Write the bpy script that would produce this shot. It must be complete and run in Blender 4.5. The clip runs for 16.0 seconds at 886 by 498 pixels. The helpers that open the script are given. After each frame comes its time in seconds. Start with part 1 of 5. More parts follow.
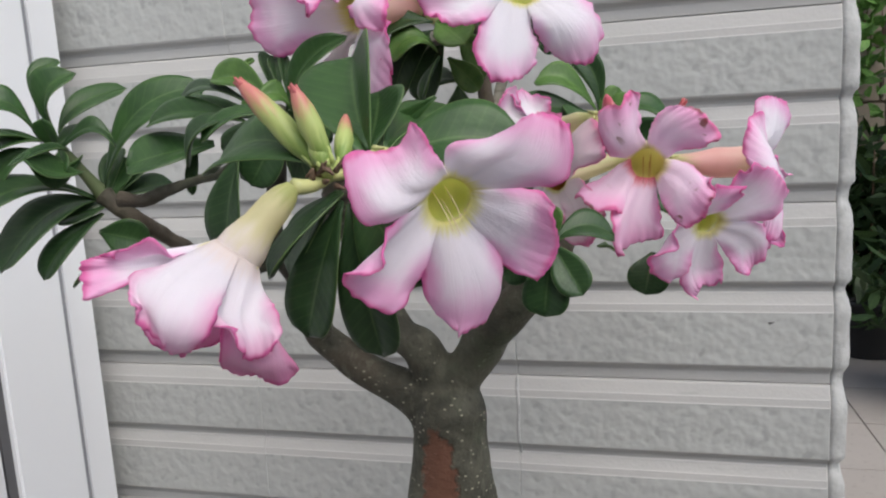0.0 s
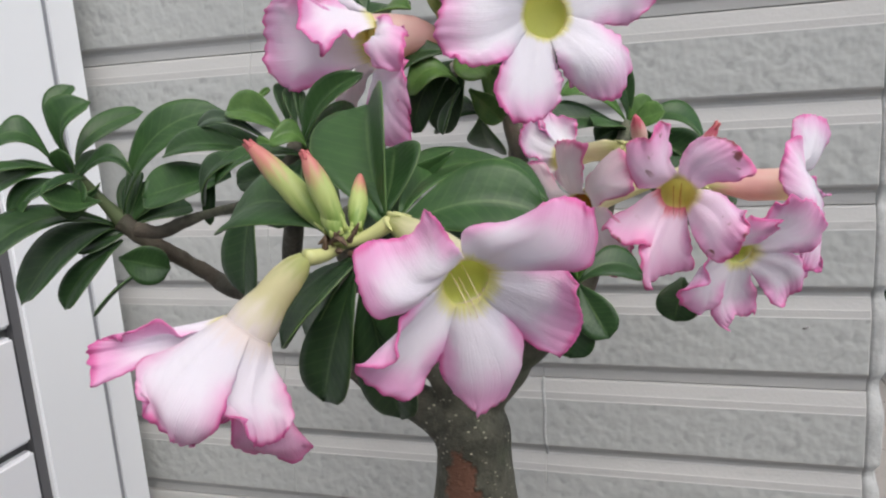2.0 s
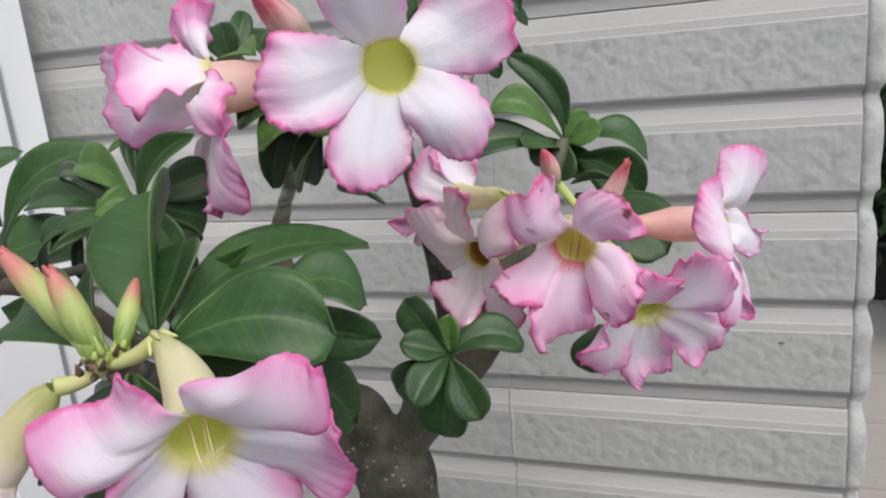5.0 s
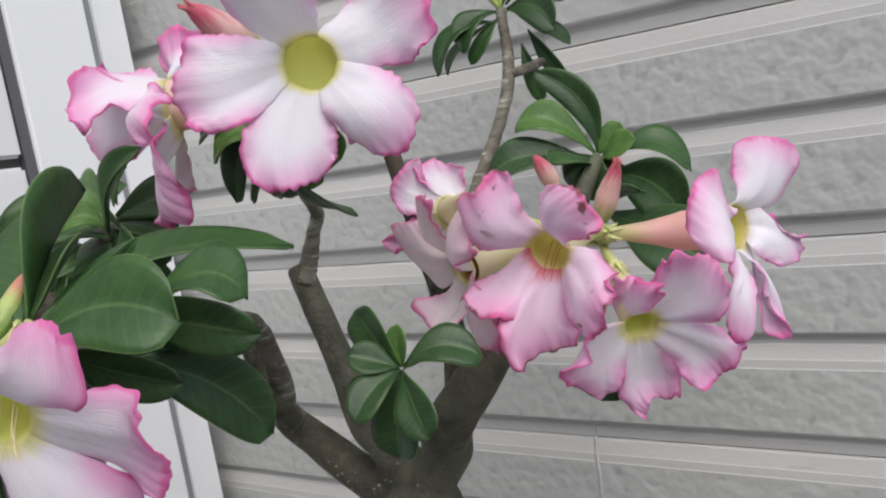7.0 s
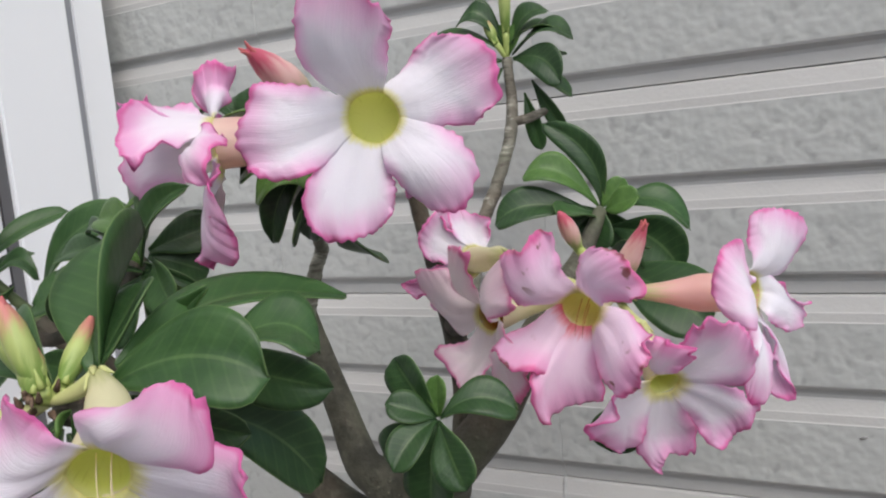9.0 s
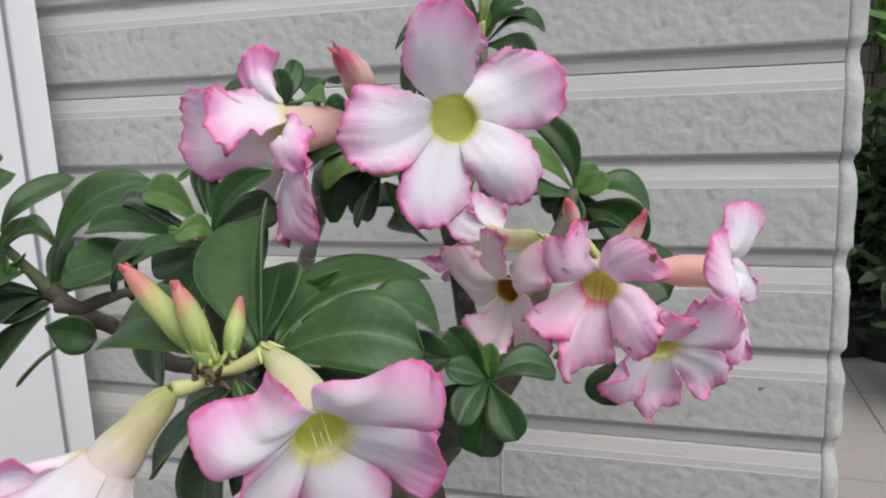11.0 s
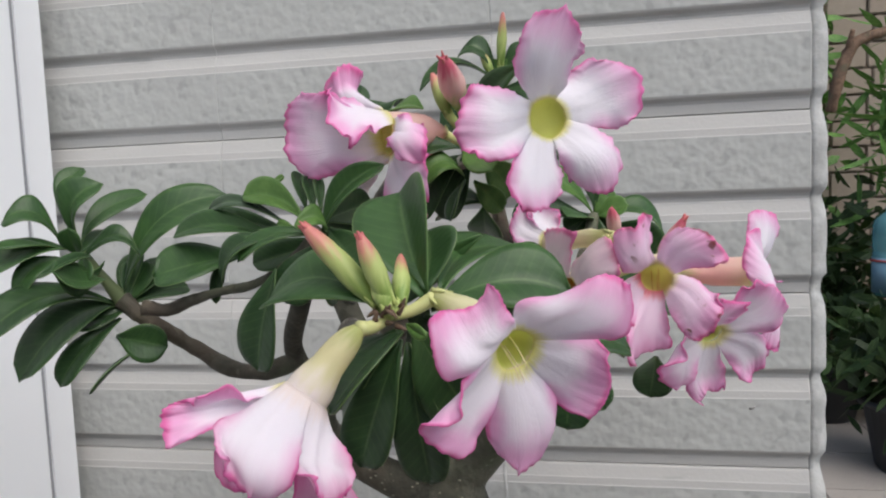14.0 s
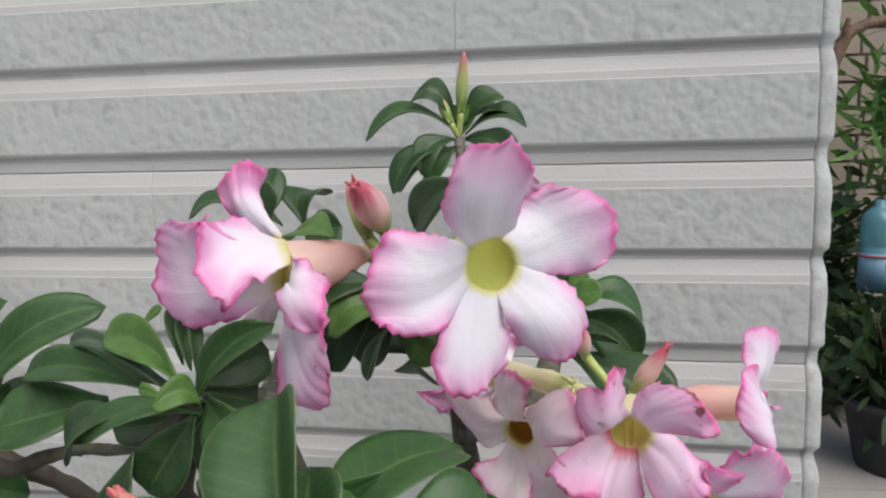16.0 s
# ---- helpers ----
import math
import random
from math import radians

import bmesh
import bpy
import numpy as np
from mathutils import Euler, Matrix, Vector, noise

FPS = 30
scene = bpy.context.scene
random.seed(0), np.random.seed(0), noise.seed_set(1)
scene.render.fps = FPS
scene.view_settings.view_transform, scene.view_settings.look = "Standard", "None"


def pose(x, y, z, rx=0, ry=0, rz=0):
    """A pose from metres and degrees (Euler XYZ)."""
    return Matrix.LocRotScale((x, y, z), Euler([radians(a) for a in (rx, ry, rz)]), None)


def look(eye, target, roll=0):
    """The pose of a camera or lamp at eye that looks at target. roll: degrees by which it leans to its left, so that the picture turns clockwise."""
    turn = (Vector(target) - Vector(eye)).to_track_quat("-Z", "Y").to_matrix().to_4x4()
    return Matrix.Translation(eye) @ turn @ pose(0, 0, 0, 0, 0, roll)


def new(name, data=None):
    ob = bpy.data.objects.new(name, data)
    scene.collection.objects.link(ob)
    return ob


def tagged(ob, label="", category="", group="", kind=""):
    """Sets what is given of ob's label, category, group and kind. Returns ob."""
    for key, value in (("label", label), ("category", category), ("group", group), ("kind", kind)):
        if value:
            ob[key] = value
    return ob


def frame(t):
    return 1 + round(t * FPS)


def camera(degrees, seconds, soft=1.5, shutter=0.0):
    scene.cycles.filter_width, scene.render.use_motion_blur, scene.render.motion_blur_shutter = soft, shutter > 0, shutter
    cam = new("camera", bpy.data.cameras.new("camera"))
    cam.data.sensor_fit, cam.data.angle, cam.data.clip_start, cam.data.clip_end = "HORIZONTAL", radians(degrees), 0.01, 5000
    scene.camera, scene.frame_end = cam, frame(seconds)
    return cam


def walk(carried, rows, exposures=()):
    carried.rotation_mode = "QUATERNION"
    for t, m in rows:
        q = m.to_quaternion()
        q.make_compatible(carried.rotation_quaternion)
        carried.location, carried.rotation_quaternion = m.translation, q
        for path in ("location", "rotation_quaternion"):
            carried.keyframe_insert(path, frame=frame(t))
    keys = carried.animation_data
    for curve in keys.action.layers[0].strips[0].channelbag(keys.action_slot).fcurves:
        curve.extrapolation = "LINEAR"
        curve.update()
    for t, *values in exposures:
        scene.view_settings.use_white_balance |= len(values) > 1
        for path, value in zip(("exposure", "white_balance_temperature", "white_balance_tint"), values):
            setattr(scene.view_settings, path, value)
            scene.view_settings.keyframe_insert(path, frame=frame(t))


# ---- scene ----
SKY, SUN, SOFT = 0.125, 1.5, 2.15
cam = camera(61.2, 16.0, soft=SOFT)
METRES, EYE, TILT, LEAN, TURN = 0.5, 0.9, 0.0, 0.0, 14.6
ROWS = [
    (0.0, 0.0, 0.0, 0.0, -0.5, -9.37, 3.04),
    (0.5, -0.0006, -0.0055, 0.01, -0.03, -9.11, 3.14),
    (1.0, -0.0007, -0.0036, 0.0194, 0.39, -9.27, 3.03),
    (1.5, 0.003, 0.0091, 0.0276, 1.0, -10.21, 3.53),
    (2.0, 0.0075, 0.0253, 0.0463, 1.56, -11.6, 3.64),
    (2.5, 0.0208, 0.0349, 0.065, 1.89, -11.94, 4.1),
    (3.0, 0.0261, 0.0394, 0.0863, 2.16, -11.33, 4.55),
    (3.5, 0.0289, 0.0466, 0.0917, 2.22, -11.49, 4.58),
    (4.0, 0.0438, 0.0575, 0.1141, 1.84, -12.77, 4.67),
    (4.5, 0.0693, 0.0655, 0.1145, 2.39, -13.88, 4.84),
    (5.0, 0.1235, 0.0973, 0.0943, 4.06, -14.31, 5.05),
    (7.5, 0.2448, 0.1402, 0.0375, 17.04, -6.12, 8.76),
    (8.0, 0.2221, 0.1439, 0.0427, 16.12, -5.03, 7.87),
    (8.5, 0.2039, 0.1333, 0.0534, 14.02, -5.85, 6.48),
    (11.0, 0.0711, 0.0446, 0.1026, 1.8, -11.03, 2.27),
    (11.5, 0.0408, 0.0203, 0.0778, -0.84, -12.06, 2.21),
    (12.0, 0.0105, 0.0006, 0.06, -3.47, -11.19, 2.15),
    (12.5, -0.0124, -0.0121, 0.0477, -4.02, -9.61, 2.79),
    (13.0, -0.0438, -0.0052, 0.0254, -3.15, -7.13, 3.01),
    (13.5, -0.057, -0.01, 0.0244, -3.23, -5.92, 2.73),
    (14.0, -0.0519, -0.0164, 0.0491, -3.8, -5.08, 2.28),
    (14.5, -0.0398, -0.0017, 0.0761, -4.18, -5.59, 2.25),
    (15.0, -0.0161, 0.0302, 0.1038, -4.9, -6.86, 2.04),
    (15.5, -0.0045, 0.0767, 0.1345, -4.95, -7.19, 1.72),
    (16.0, 0.0035, 0.1217, 0.1563, -4.72, -7.54, 1.21),
]
EXPOSURES = [(0.0, 0.33), (2.0, 0.35), (3.5, 0.38), (5.0, 0.37), (7.5, 0.29), (8.5, 0.31), (11.0, 0.30), (13.5, 0.30), (15.0, 0.34), (16.0, 0.37)]
walk(cam, [(t, pose(0, 0, EYE, TILT, LEAN, TURN) @ pose(METRES * x, METRES * y, METRES * z, 90 + pitch, roll, yaw)) for t, x, y, z, yaw, pitch, roll in ROWS], EXPOSURES)


# ---- world and sun ----
world = bpy.data.worlds.new("overcast_sky")
scene.world = world
world.use_nodes = True
_wn = world.node_tree.nodes
_sky = _wn.new("ShaderNodeTexSky")
_sky.sky_type = "NISHITA"
_sky.sun_disc = False
_sky.sun_elevation = radians(58)
_sky.sun_rotation = radians(137)
_sky.dust_density = 4.0
_sky.ozone_density = 1.0
_wn["Background"].inputs["Strength"].default_value = SKY
world.node_tree.links.new(_sky.outputs["Color"], _wn["Background"].inputs["Color"])
sun = new("sun", bpy.data.lights.new("sun", "SUN"))
sun.data.energy = SUN
sun.data.angle = radians(55)
sun.data.color = (0.97, 0.975, 1.0)
sun.matrix_world = look((2.8, -3.0, 5.4), (0, 0.2, 0.8))


# ---- materials ----
class Mat:
    """A node material with a few short words for its nodes."""

    def __init__(self, name, rough=0.6, metal=0.0, spec=0.5):
        self.m = bpy.data.materials.new(name)
        self.m.use_nodes = True
        self.t = self.m.node_tree
        self.b = self.t.nodes["Principled BSDF"]
        self.b.inputs["Roughness"].default_value = rough
        self.b.inputs["Metallic"].default_value = metal
        self.b.inputs["Specular IOR Level"].default_value = spec

    def put(self, value, socket):
        if hasattr(value, "is_linked"):
            self.t.links.new(value, socket)
        elif isinstance(value, (tuple, list)):
            socket.default_value = (*value, 1.0) if len(value) == 3 and socket.type == "RGBA" else value
        else:
            socket.default_value = value

    def uv(self):
        return self.t.nodes.new("ShaderNodeUVMap").outputs[0]

    def obj(self):
        return self.t.nodes.new("ShaderNodeTexCoord").outputs["Object"]

    def xyz(self, v):
        n = self.t.nodes.new("ShaderNodeSeparateXYZ")
        self.put(v, n.inputs[0])
        return n.outputs[0], n.outputs[1], n.outputs[2]

    def scale(self, v, s):
        n = self.t.nodes.new("ShaderNodeVectorMath")
        n.operation = "MULTIPLY"
        self.put(v, n.inputs[0])
        n.inputs[1].default_value = s
        return n.outputs[0]

    def shift(self, v):
        """Moves the pattern by a random amount for each object."""
        r = self.t.nodes.new("ShaderNodeObjectInfo").outputs["Random"]
        n = self.t.nodes.new("ShaderNodeVectorMath")
        n.operation = "MULTIPLY_ADD"
        n.inputs[1].default_value = (1, 1, 1)
        self.put(v, n.inputs[0])
        self.put(self.math("MULTIPLY", r, 37.0), n.inputs[2])
        return n.outputs[0]

    def random(self):
        return self.t.nodes.new("ShaderNodeObjectInfo").outputs["Random"]

    def noise(self, v, scale, detail=3.0, rough=0.5):
        n = self.t.nodes.new("ShaderNodeTexNoise")
        self.put(v, n.inputs["Vector"])
        n.inputs["Scale"].default_value = scale
        n.inputs["Detail"].default_value = detail
        n.inputs["Roughness"].default_value = rough
        return n.outputs["Fac"]

    def voronoi(self, v, scale, feature="F1"):
        n = self.t.nodes.new("ShaderNodeTexVoronoi")
        n.feature = feature
        self.put(v, n.inputs["Vector"])
        n.inputs["Scale"].default_value = scale
        return n.outputs["Distance"]

    def math(self, op, a, b=0.0):
        n = self.t.nodes.new("ShaderNodeMath")
        n.operation = op
        self.put(a, n.inputs[0])
        self.put(b, n.inputs[1])
        return n.outputs[0]

    def span(self, v, a, b, smooth=True):
        """0 at a, 1 at b."""
        n = self.t.nodes.new("ShaderNodeMapRange")
        n.interpolation_type = "SMOOTHSTEP" if smooth else "LINEAR"
        self.put(v, n.inputs[0])
        n.inputs[1].default_value, n.inputs[2].default_value = a, b
        return n.outputs[0]

    def mix(self, f, a, b):
        n = self.t.nodes.new("ShaderNodeMix")
        n.data_type = "RGBA"
        self.put(f, n.inputs[0])
        self.put(a, n.inputs[6])
        self.put(b, n.inputs[7])
        return n.outputs[2]

    def bump(self, h, strength, distance):
        n = self.t.nodes.new("ShaderNodeBump")
        n.inputs["Strength"].default_value = strength
        n.inputs["Distance"].default_value = distance
        self.put(h, n.inputs["Height"])
        self.t.links.new(n.outputs[0], self.b.inputs["Normal"])
        return n.outputs[0]

    def color(self, c):
        self.put(c, self.b.inputs["Base Color"])
        return self

    def thin(self, c, amount, normal=None):
        """Lets light through: a share of the surface is translucent."""
        tr = self.t.nodes.new("ShaderNodeBsdfTranslucent")
        self.put(c, tr.inputs["Color"])
        if normal is not None:
            self.t.links.new(normal, tr.inputs["Normal"])
        mx = self.t.nodes.new("ShaderNodeMixShader")
        mx.inputs[0].default_value = amount
        self.t.links.new(self.b.outputs[0], mx.inputs[1])
        self.t.links.new(tr.outputs[0], mx.inputs[2])
        out = self.t.nodes["Material Output"]
        self.t.links.new(mx.outputs[0], out.inputs["Surface"])
        return self


def stone_face():
    """Split-face tile, painted light grey."""
    k = Mat("painted_split_face", 0.85, spec=0.25)
    p = k.shift(k.obj())
    broad, fine = k.noise(p, 9, 4), k.noise(p, 900, 2, 0.6)
    pits = k.noise(p, 125, 1.2, 0.4)
    dents = k.span(k.voronoi(p, 95, "SMOOTH_F1"), 0.05, 0.55)
    h = k.math("ADD", k.math("ADD", k.span(pits, 0.25, 0.75, False), k.math("MULTIPLY", dents, 0.45)), k.math("MULTIPLY", fine, 0.05))
    k.bump(h, 0.38, 0.0017)
    c = k.mix(broad, (0.391, 0.402, 0.386), (0.463, 0.477, 0.458))
    c = k.mix(k.span(pits, 0.42, 0.22), c, (0.338, 0.345, 0.333))
    c = k.mix(k.math("MULTIPLY", k.random(), 0.16), c, (0.358, 0.364, 0.352))
    return k.color(c).m


def stone_smooth():
    k = Mat("painted_smooth_tile", 0.7, spec=0.3)
    p = k.shift(k.obj())
    n = k.noise(k.scale(p, (0.25, 1, 1)), 40, 4)
    k.bump(k.noise(p, 420, 3), 0.25, 0.0008)
    c = k.mix(n, (0.408, 0.408, 0.393), (0.492, 0.492, 0.476))
    st = k.span(k.noise(k.scale(p, (0.35, 1, 1.6)), 55, 5, 0.6), 0.60, 0.76)
    return k.color(k.mix(k.math("MULTIPLY", st, 0.55), c, (0.300, 0.304, 0.290))).m


def grout():
    k = Mat("grey_grout", 0.9, spec=0.2)
    p = k.obj()
    n = k.noise(p, 60, 5, 0.6)
    k.bump(k.noise(p, 240, 4), 0.5, 0.002)
    return k.color(k.mix(k.span(n, 0.35, 0.65), (0.370, 0.378, 0.366), (0.490, 0.500, 0.485))).m


def dark_joint(name="dark_joint", lift=1.0):
    k = Mat(name, 0.95, spec=0.1)
    n = k.noise(k.obj(), 80, 4)
    return k.color(k.mix(n, (0.20 * lift, 0.197 * lift, 0.19 * lift), (0.34 * lift, 0.336 * lift, 0.325 * lift))).m


def white_paint(name="white_painted_metal", tint=(0.83, 0.85, 0.87)):
    k = Mat(name, 0.38)
    p = k.obj()
    n = k.noise(k.scale(p, (1, 1, 0.2)), 14, 5)
    k.bump(k.noise(p, 300, 2), 0.05, 0.0005)
    c = k.mix(n, tint, tuple(min(0.9, v * 1.04) for v in tint))
    return k.color(c).m


def floor_tile():
    k = Mat("beige_floor_tile", 0.45, spec=0.4)
    p = k.shift(k.obj())
    n, m = k.noise(p, 6, 5, 0.6), k.noise(p, 70, 3)
    k.bump(m, 0.12, 0.001)
    c = k.mix(n, (0.33, 0.305, 0.275), (0.40, 0.375, 0.342))
    c = k.mix(k.math("MULTIPLY", k.span(m, 0.55, 0.75), 0.35), c, (0.25, 0.23, 0.205))
    return k.color(c).m


def brick_face():
    k = Mat("cream_brick", 0.85, spec=0.2)
    p = k.shift(k.obj())
    n = k.noise(p, 30, 5, 0.6)
    k.bump(k.noise(p, 160, 4), 0.5, 0.003)
    c = k.mix(n, (0.250, 0.212, 0.168), (0.350, 0.305, 0.248))
    c = k.mix(k.math("MULTIPLY", k.random(), 0.4), c, (0.269, 0.211, 0.161))
    return k.color(c).m


def petal_skin(name, core, blush, edge, reach=0.55, strength=1.0, foot=0.10, cream=(0.80, 0.77, 0.26), burns=0.0):
    """u runs from the throat to the tip, v across, both 0 to 1."""
    k = Mat(name, 0.55, spec=0.3)
    u, v, _ = k.xyz(k.uv())
    across = k.math("ABSOLUTE", k.math("SUBTRACT", k.math("MULTIPLY", v, 2.0), 1.0))
    side = k.math("MULTIPLY", k.math("POWER", across, 2.2), k.span(u, 0.05, 0.55))
    far = k.math("POWER", u, 3.0)
    rim = k.math("MAXIMUM", side, far)
    p = k.shift(k.scale(k.uv(), (1.2, 7.0, 1.0)))
    streak = k.noise(p, 2.6, 4, 0.6)
    patch = k.noise(k.shift(k.uv()), 2.2, 2)
    rim = k.math("ADD", rim, k.math("MULTIPLY", k.math("SUBTRACT", streak, 0.5), 0.14))
    rim = k.math("ADD", rim, k.math("MULTIPLY", k.math("SUBTRACT", patch, 0.5), 0.5))
    c = k.mix(k.math("MULTIPLY", k.span(rim, reach * 0.22, reach + 0.36), 0.92 * strength), core, blush)
    c = k.mix(k.math("MULTIPLY", k.span(rim, 0.78, 1.0), 0.88 * strength), c, edge)
    c = k.mix(k.math("MULTIPLY", k.span(k.math("ADD", u, k.math("MULTIPLY", k.math("SUBTRACT", streak, 0.5), foot)), foot, 0.0), 0.9), c, cream)
    if burns:
        q = k.shift(k.uv())
        hole = k.math("MULTIPLY", k.span(k.noise(q, 4.2, 2), 0.66, 0.72), k.span(u, 0.45, 0.75))
        rimburn = k.math("MULTIPLY", k.span(k.noise(k.scale(q, (0.3, 1, 1)), 3.1, 3), 0.52, 0.64), k.span(u, 0.945, 0.985))
        c = k.mix(k.math("MULTIPLY", k.math("MAXIMUM", hole, rimburn), burns), c, (0.22, 0.07, 0.03))
    vein = k.noise(k.shift(k.scale(k.uv(), (1.0, 26.0, 1.0))), 3.0, 2)
    nrm = k.bump(k.math("ADD", k.math("MULTIPLY", vein, 0.5), k.math("MULTIPLY", k.noise(k.shift(k.uv()), 7, 4), 1.0)), 0.3, 0.0010)
    k.color(c)
    return k.thin(c, 0.44, nrm).m


def tube_skin(name, low, mid, high):
    k = Mat(name, 0.5, spec=0.35)
    u, v, _ = k.xyz(k.uv())
    n = k.noise(k.shift(k.scale(k.uv(), (1.0, 5.0, 1.0))), 3.0, 3)
    w = k.math("ADD", u, k.math("MULTIPLY", k.math("SUBTRACT", n, 0.5), 0.45))
    c = k.mix(k.span(w, 0.0, 0.38), low, mid)
    c = k.mix(k.span(w, 0.5, 1.0), c, high)
    k.bump(n, 0.2, 0.0008)
    k.color(c)
    return k.thin(c, 0.4).m


def throat_skin(name, deep, lip):
    k = Mat(name, 0.55, spec=0.3)
    u, v, _ = k.xyz(k.uv())
    s = k.noise(k.scale(k.uv(), (0.6, 14.0, 1.0)), 3.0, 2)
    c = k.mix(k.span(u, 0.30, 0.0), deep, lip)
    c = k.mix(k.math("MULTIPLY", k.span(s, 0.58, 0.70), 0.3), c, (0.56, 0.58, 0.16))
    k.color(c)
    return k.thin(c, 0.70).m


def leaf_skin(name, dark, light, rough=0.33, spec=0.28):
    k = Mat(name, rough, spec=spec)
    u, v, _ = k.xyz(k.uv())
    across = k.math("ABSOLUTE", k.math("SUBTRACT", k.math("MULTIPLY", v, 2.0), 1.0))
    n = k.noise(k.shift(k.scale(k.uv(), (2.0, 1.0, 1.0))), 2.2, 4, 0.55)
    c = k.mix(k.span(n, 0.3, 0.75), dark, light)
    c = k.mix(k.math("MULTIPLY", k.random(), 0.35), c, light)
    lat = k.t.nodes.new("ShaderNodeTexWave")
    lat.inputs["Scale"].default_value = 3.4
    lat.inputs["Distortion"].default_value = 1.2
    mv = k.t.nodes.new("ShaderNodeCombineXYZ")
    k.put(k.math("SUBTRACT", u, k.math("MULTIPLY", across, 0.16)), mv.inputs[0])
    k.put(mv.outputs[0], lat.inputs["Vector"])
    c = k.mix(k.math("MULTIPLY", k.span(lat.outputs["Fac"], 0.80, 1.0), 0.07), c, (0.17, 0.27, 0.09))
    mid = k.math("MULTIPLY", k.span(across, 0.07, 0.02), k.span(u, 1.0, 0.75))
    c = k.mix(k.math("MULTIPLY", mid, 0.24), c, (0.19, 0.30, 0.11))
    c = k.mix(k.math("MULTIPLY", k.span(across, 0.965, 1.0), 0.38), c, (0.22, 0.33, 0.12))
    k.bump(k.math("ADD", k.math("MULTIPLY", lat.outputs["Fac"], 0.12), k.noise(k.shift(k.uv()), 9, 3)), 0.18, 0.0009)
    k.color(c)
    return k.thin(k.mix(0.5, c, (0.16, 0.28, 0.05)), 0.10).m


def bud_skin(name, low, mid, tip):
    k = Mat(name, 0.45, spec=0.4)
    u, v, _ = k.xyz(k.uv())
    n = k.noise(k.shift(k.scale(k.uv(), (1.0, 4.0, 1.0))), 3.0, 3)
    w = k.math("ADD", u, k.math("MULTIPLY", k.math("SUBTRACT", n, 0.5), 0.5))
    c = k.mix(k.span(w, 0.1, 0.5), low, mid)
    c = k.mix(k.span(w, 0.52, 0.92), c, tip)
    k.bump(n, 0.25, 0.0008)
    k.color(c)
    return k.thin(c, 0.12).m


def bark(name, a, b, spots=0.5, speck=420, scar=None, bands=0.0):
    """scar: the middle of a red-brown worn patch."""
    k = Mat(name, 0.72, spec=0.35)
    p = k.obj()
    n = k.noise(p, 42, 6, 0.65)
    fine = k.noise(p, 420, 3)
    c = k.mix(k.span(n, 0.3, 0.7), a, b)
    c = k.mix(k.math("MULTIPLY", k.span(k.noise(p, 24, 4), 0.52, 0.70), 0.7), c, (0.105, 0.125, 0.075))
    c = k.mix(k.math("MULTIPLY", k.span(k.noise(p, 17, 4, 0.6), 0.46, 0.62), 0.45), c, (0.095, 0.066, 0.046))
    c = k.mix(k.math("MULTIPLY", k.span(k.noise(p, 75, 4, 0.6), 0.56, 0.70), 0.5), c, tuple(v * 0.45 for v in a))
    c = k.mix(k.math("MULTIPLY", k.span(k.noise(k.scale(p, (1, 1, 0.4)), 130, 5, 0.65), 0.55, 0.68), 0.45), c, tuple(v * 1.5 for v in b))
    if bands:
        q = k.noise(k.scale(p, (0.22, 0.22, 1.0)), 330, 3, 0.6)
        c = k.mix(k.math("MULTIPLY", k.span(q, 0.56, 0.66), bands), c, (0.42, 0.41, 0.35))
        c = k.mix(k.math("MULTIPLY", k.span(q, 0.44, 0.36), bands), c, (0.07, 0.062, 0.045))
    d = k.voronoi(k.scale(p, (0.8, 0.8, 1.25)), speck * 0.7)
    mask = k.math("MULTIPLY", k.span(d, 0.24, 0.12), k.math("MULTIPLY", k.span(k.noise(k.scale(p, (1, 1, 0.5)), 90, 2), 0.44, 0.52), k.span(k.xyz(p)[2], 0.80, 0.765)))
    c = k.mix(k.math("MULTIPLY", mask, spots), c, (0.50, 0.48, 0.35))
    h = k.math("ADD", k.math("MULTIPLY", fine, 0.35), k.math("ADD", n, k.math("MULTIPLY", mask, 0.5)))
    if scar:
        v = k.t.nodes.new("ShaderNodeVectorMath")
        v.operation = "SUBTRACT"
        k.put(p, v.inputs[0])
        v.inputs[1].default_value = scar
        ln = k.t.nodes.new("ShaderNodeVectorMath")
        ln.operation = "LENGTH"
        k.put(k.scale(v.outputs[0], (1.0, 0.6, 0.32)), ln.inputs[0])
        far = k.math("ADD", ln.outputs["Value"], k.math("MULTIPLY", k.math("SUBTRACT", k.noise(p, 160, 4, 0.6), 0.5), 0.012))
        worn = k.span(far, 0.0105, 0.0080)
        red = k.mix(k.noise(p, 260, 3), (0.11, 0.045, 0.026), (0.20, 0.092, 0.056))
        c = k.mix(k.math("MULTIPLY", worn, 0.92), c, red)
        h = k.math("SUBTRACT", h, k.math("MULTIPLY", worn, 0.6))
    k.bump(h, 0.6, 0.0036)
    return k.color(c).m


def plain(name, c, rough=0.6, var=0.12, scale=30, bump=0.1):
    k = Mat(name, rough)
    p = k.obj()
    n = k.noise(p, scale, 4)
    k.bump(k.noise(p, scale * 5, 3), bump, 0.001)
    return k.color(k.mix(n, tuple(v * (1 - var) for v in c), tuple(min(1, v * (1 + var)) for v in c))).m


def blue_plastic():
    k = Mat("clear_blue_plastic", 0.15)
    k.b.inputs["Transmission Weight"].default_value = 0.55
    n = k.noise(k.obj(), 25, 2)
    return k.color(k.mix(n, (0.14, 0.40, 0.47), (0.22, 0.50, 0.56))).m


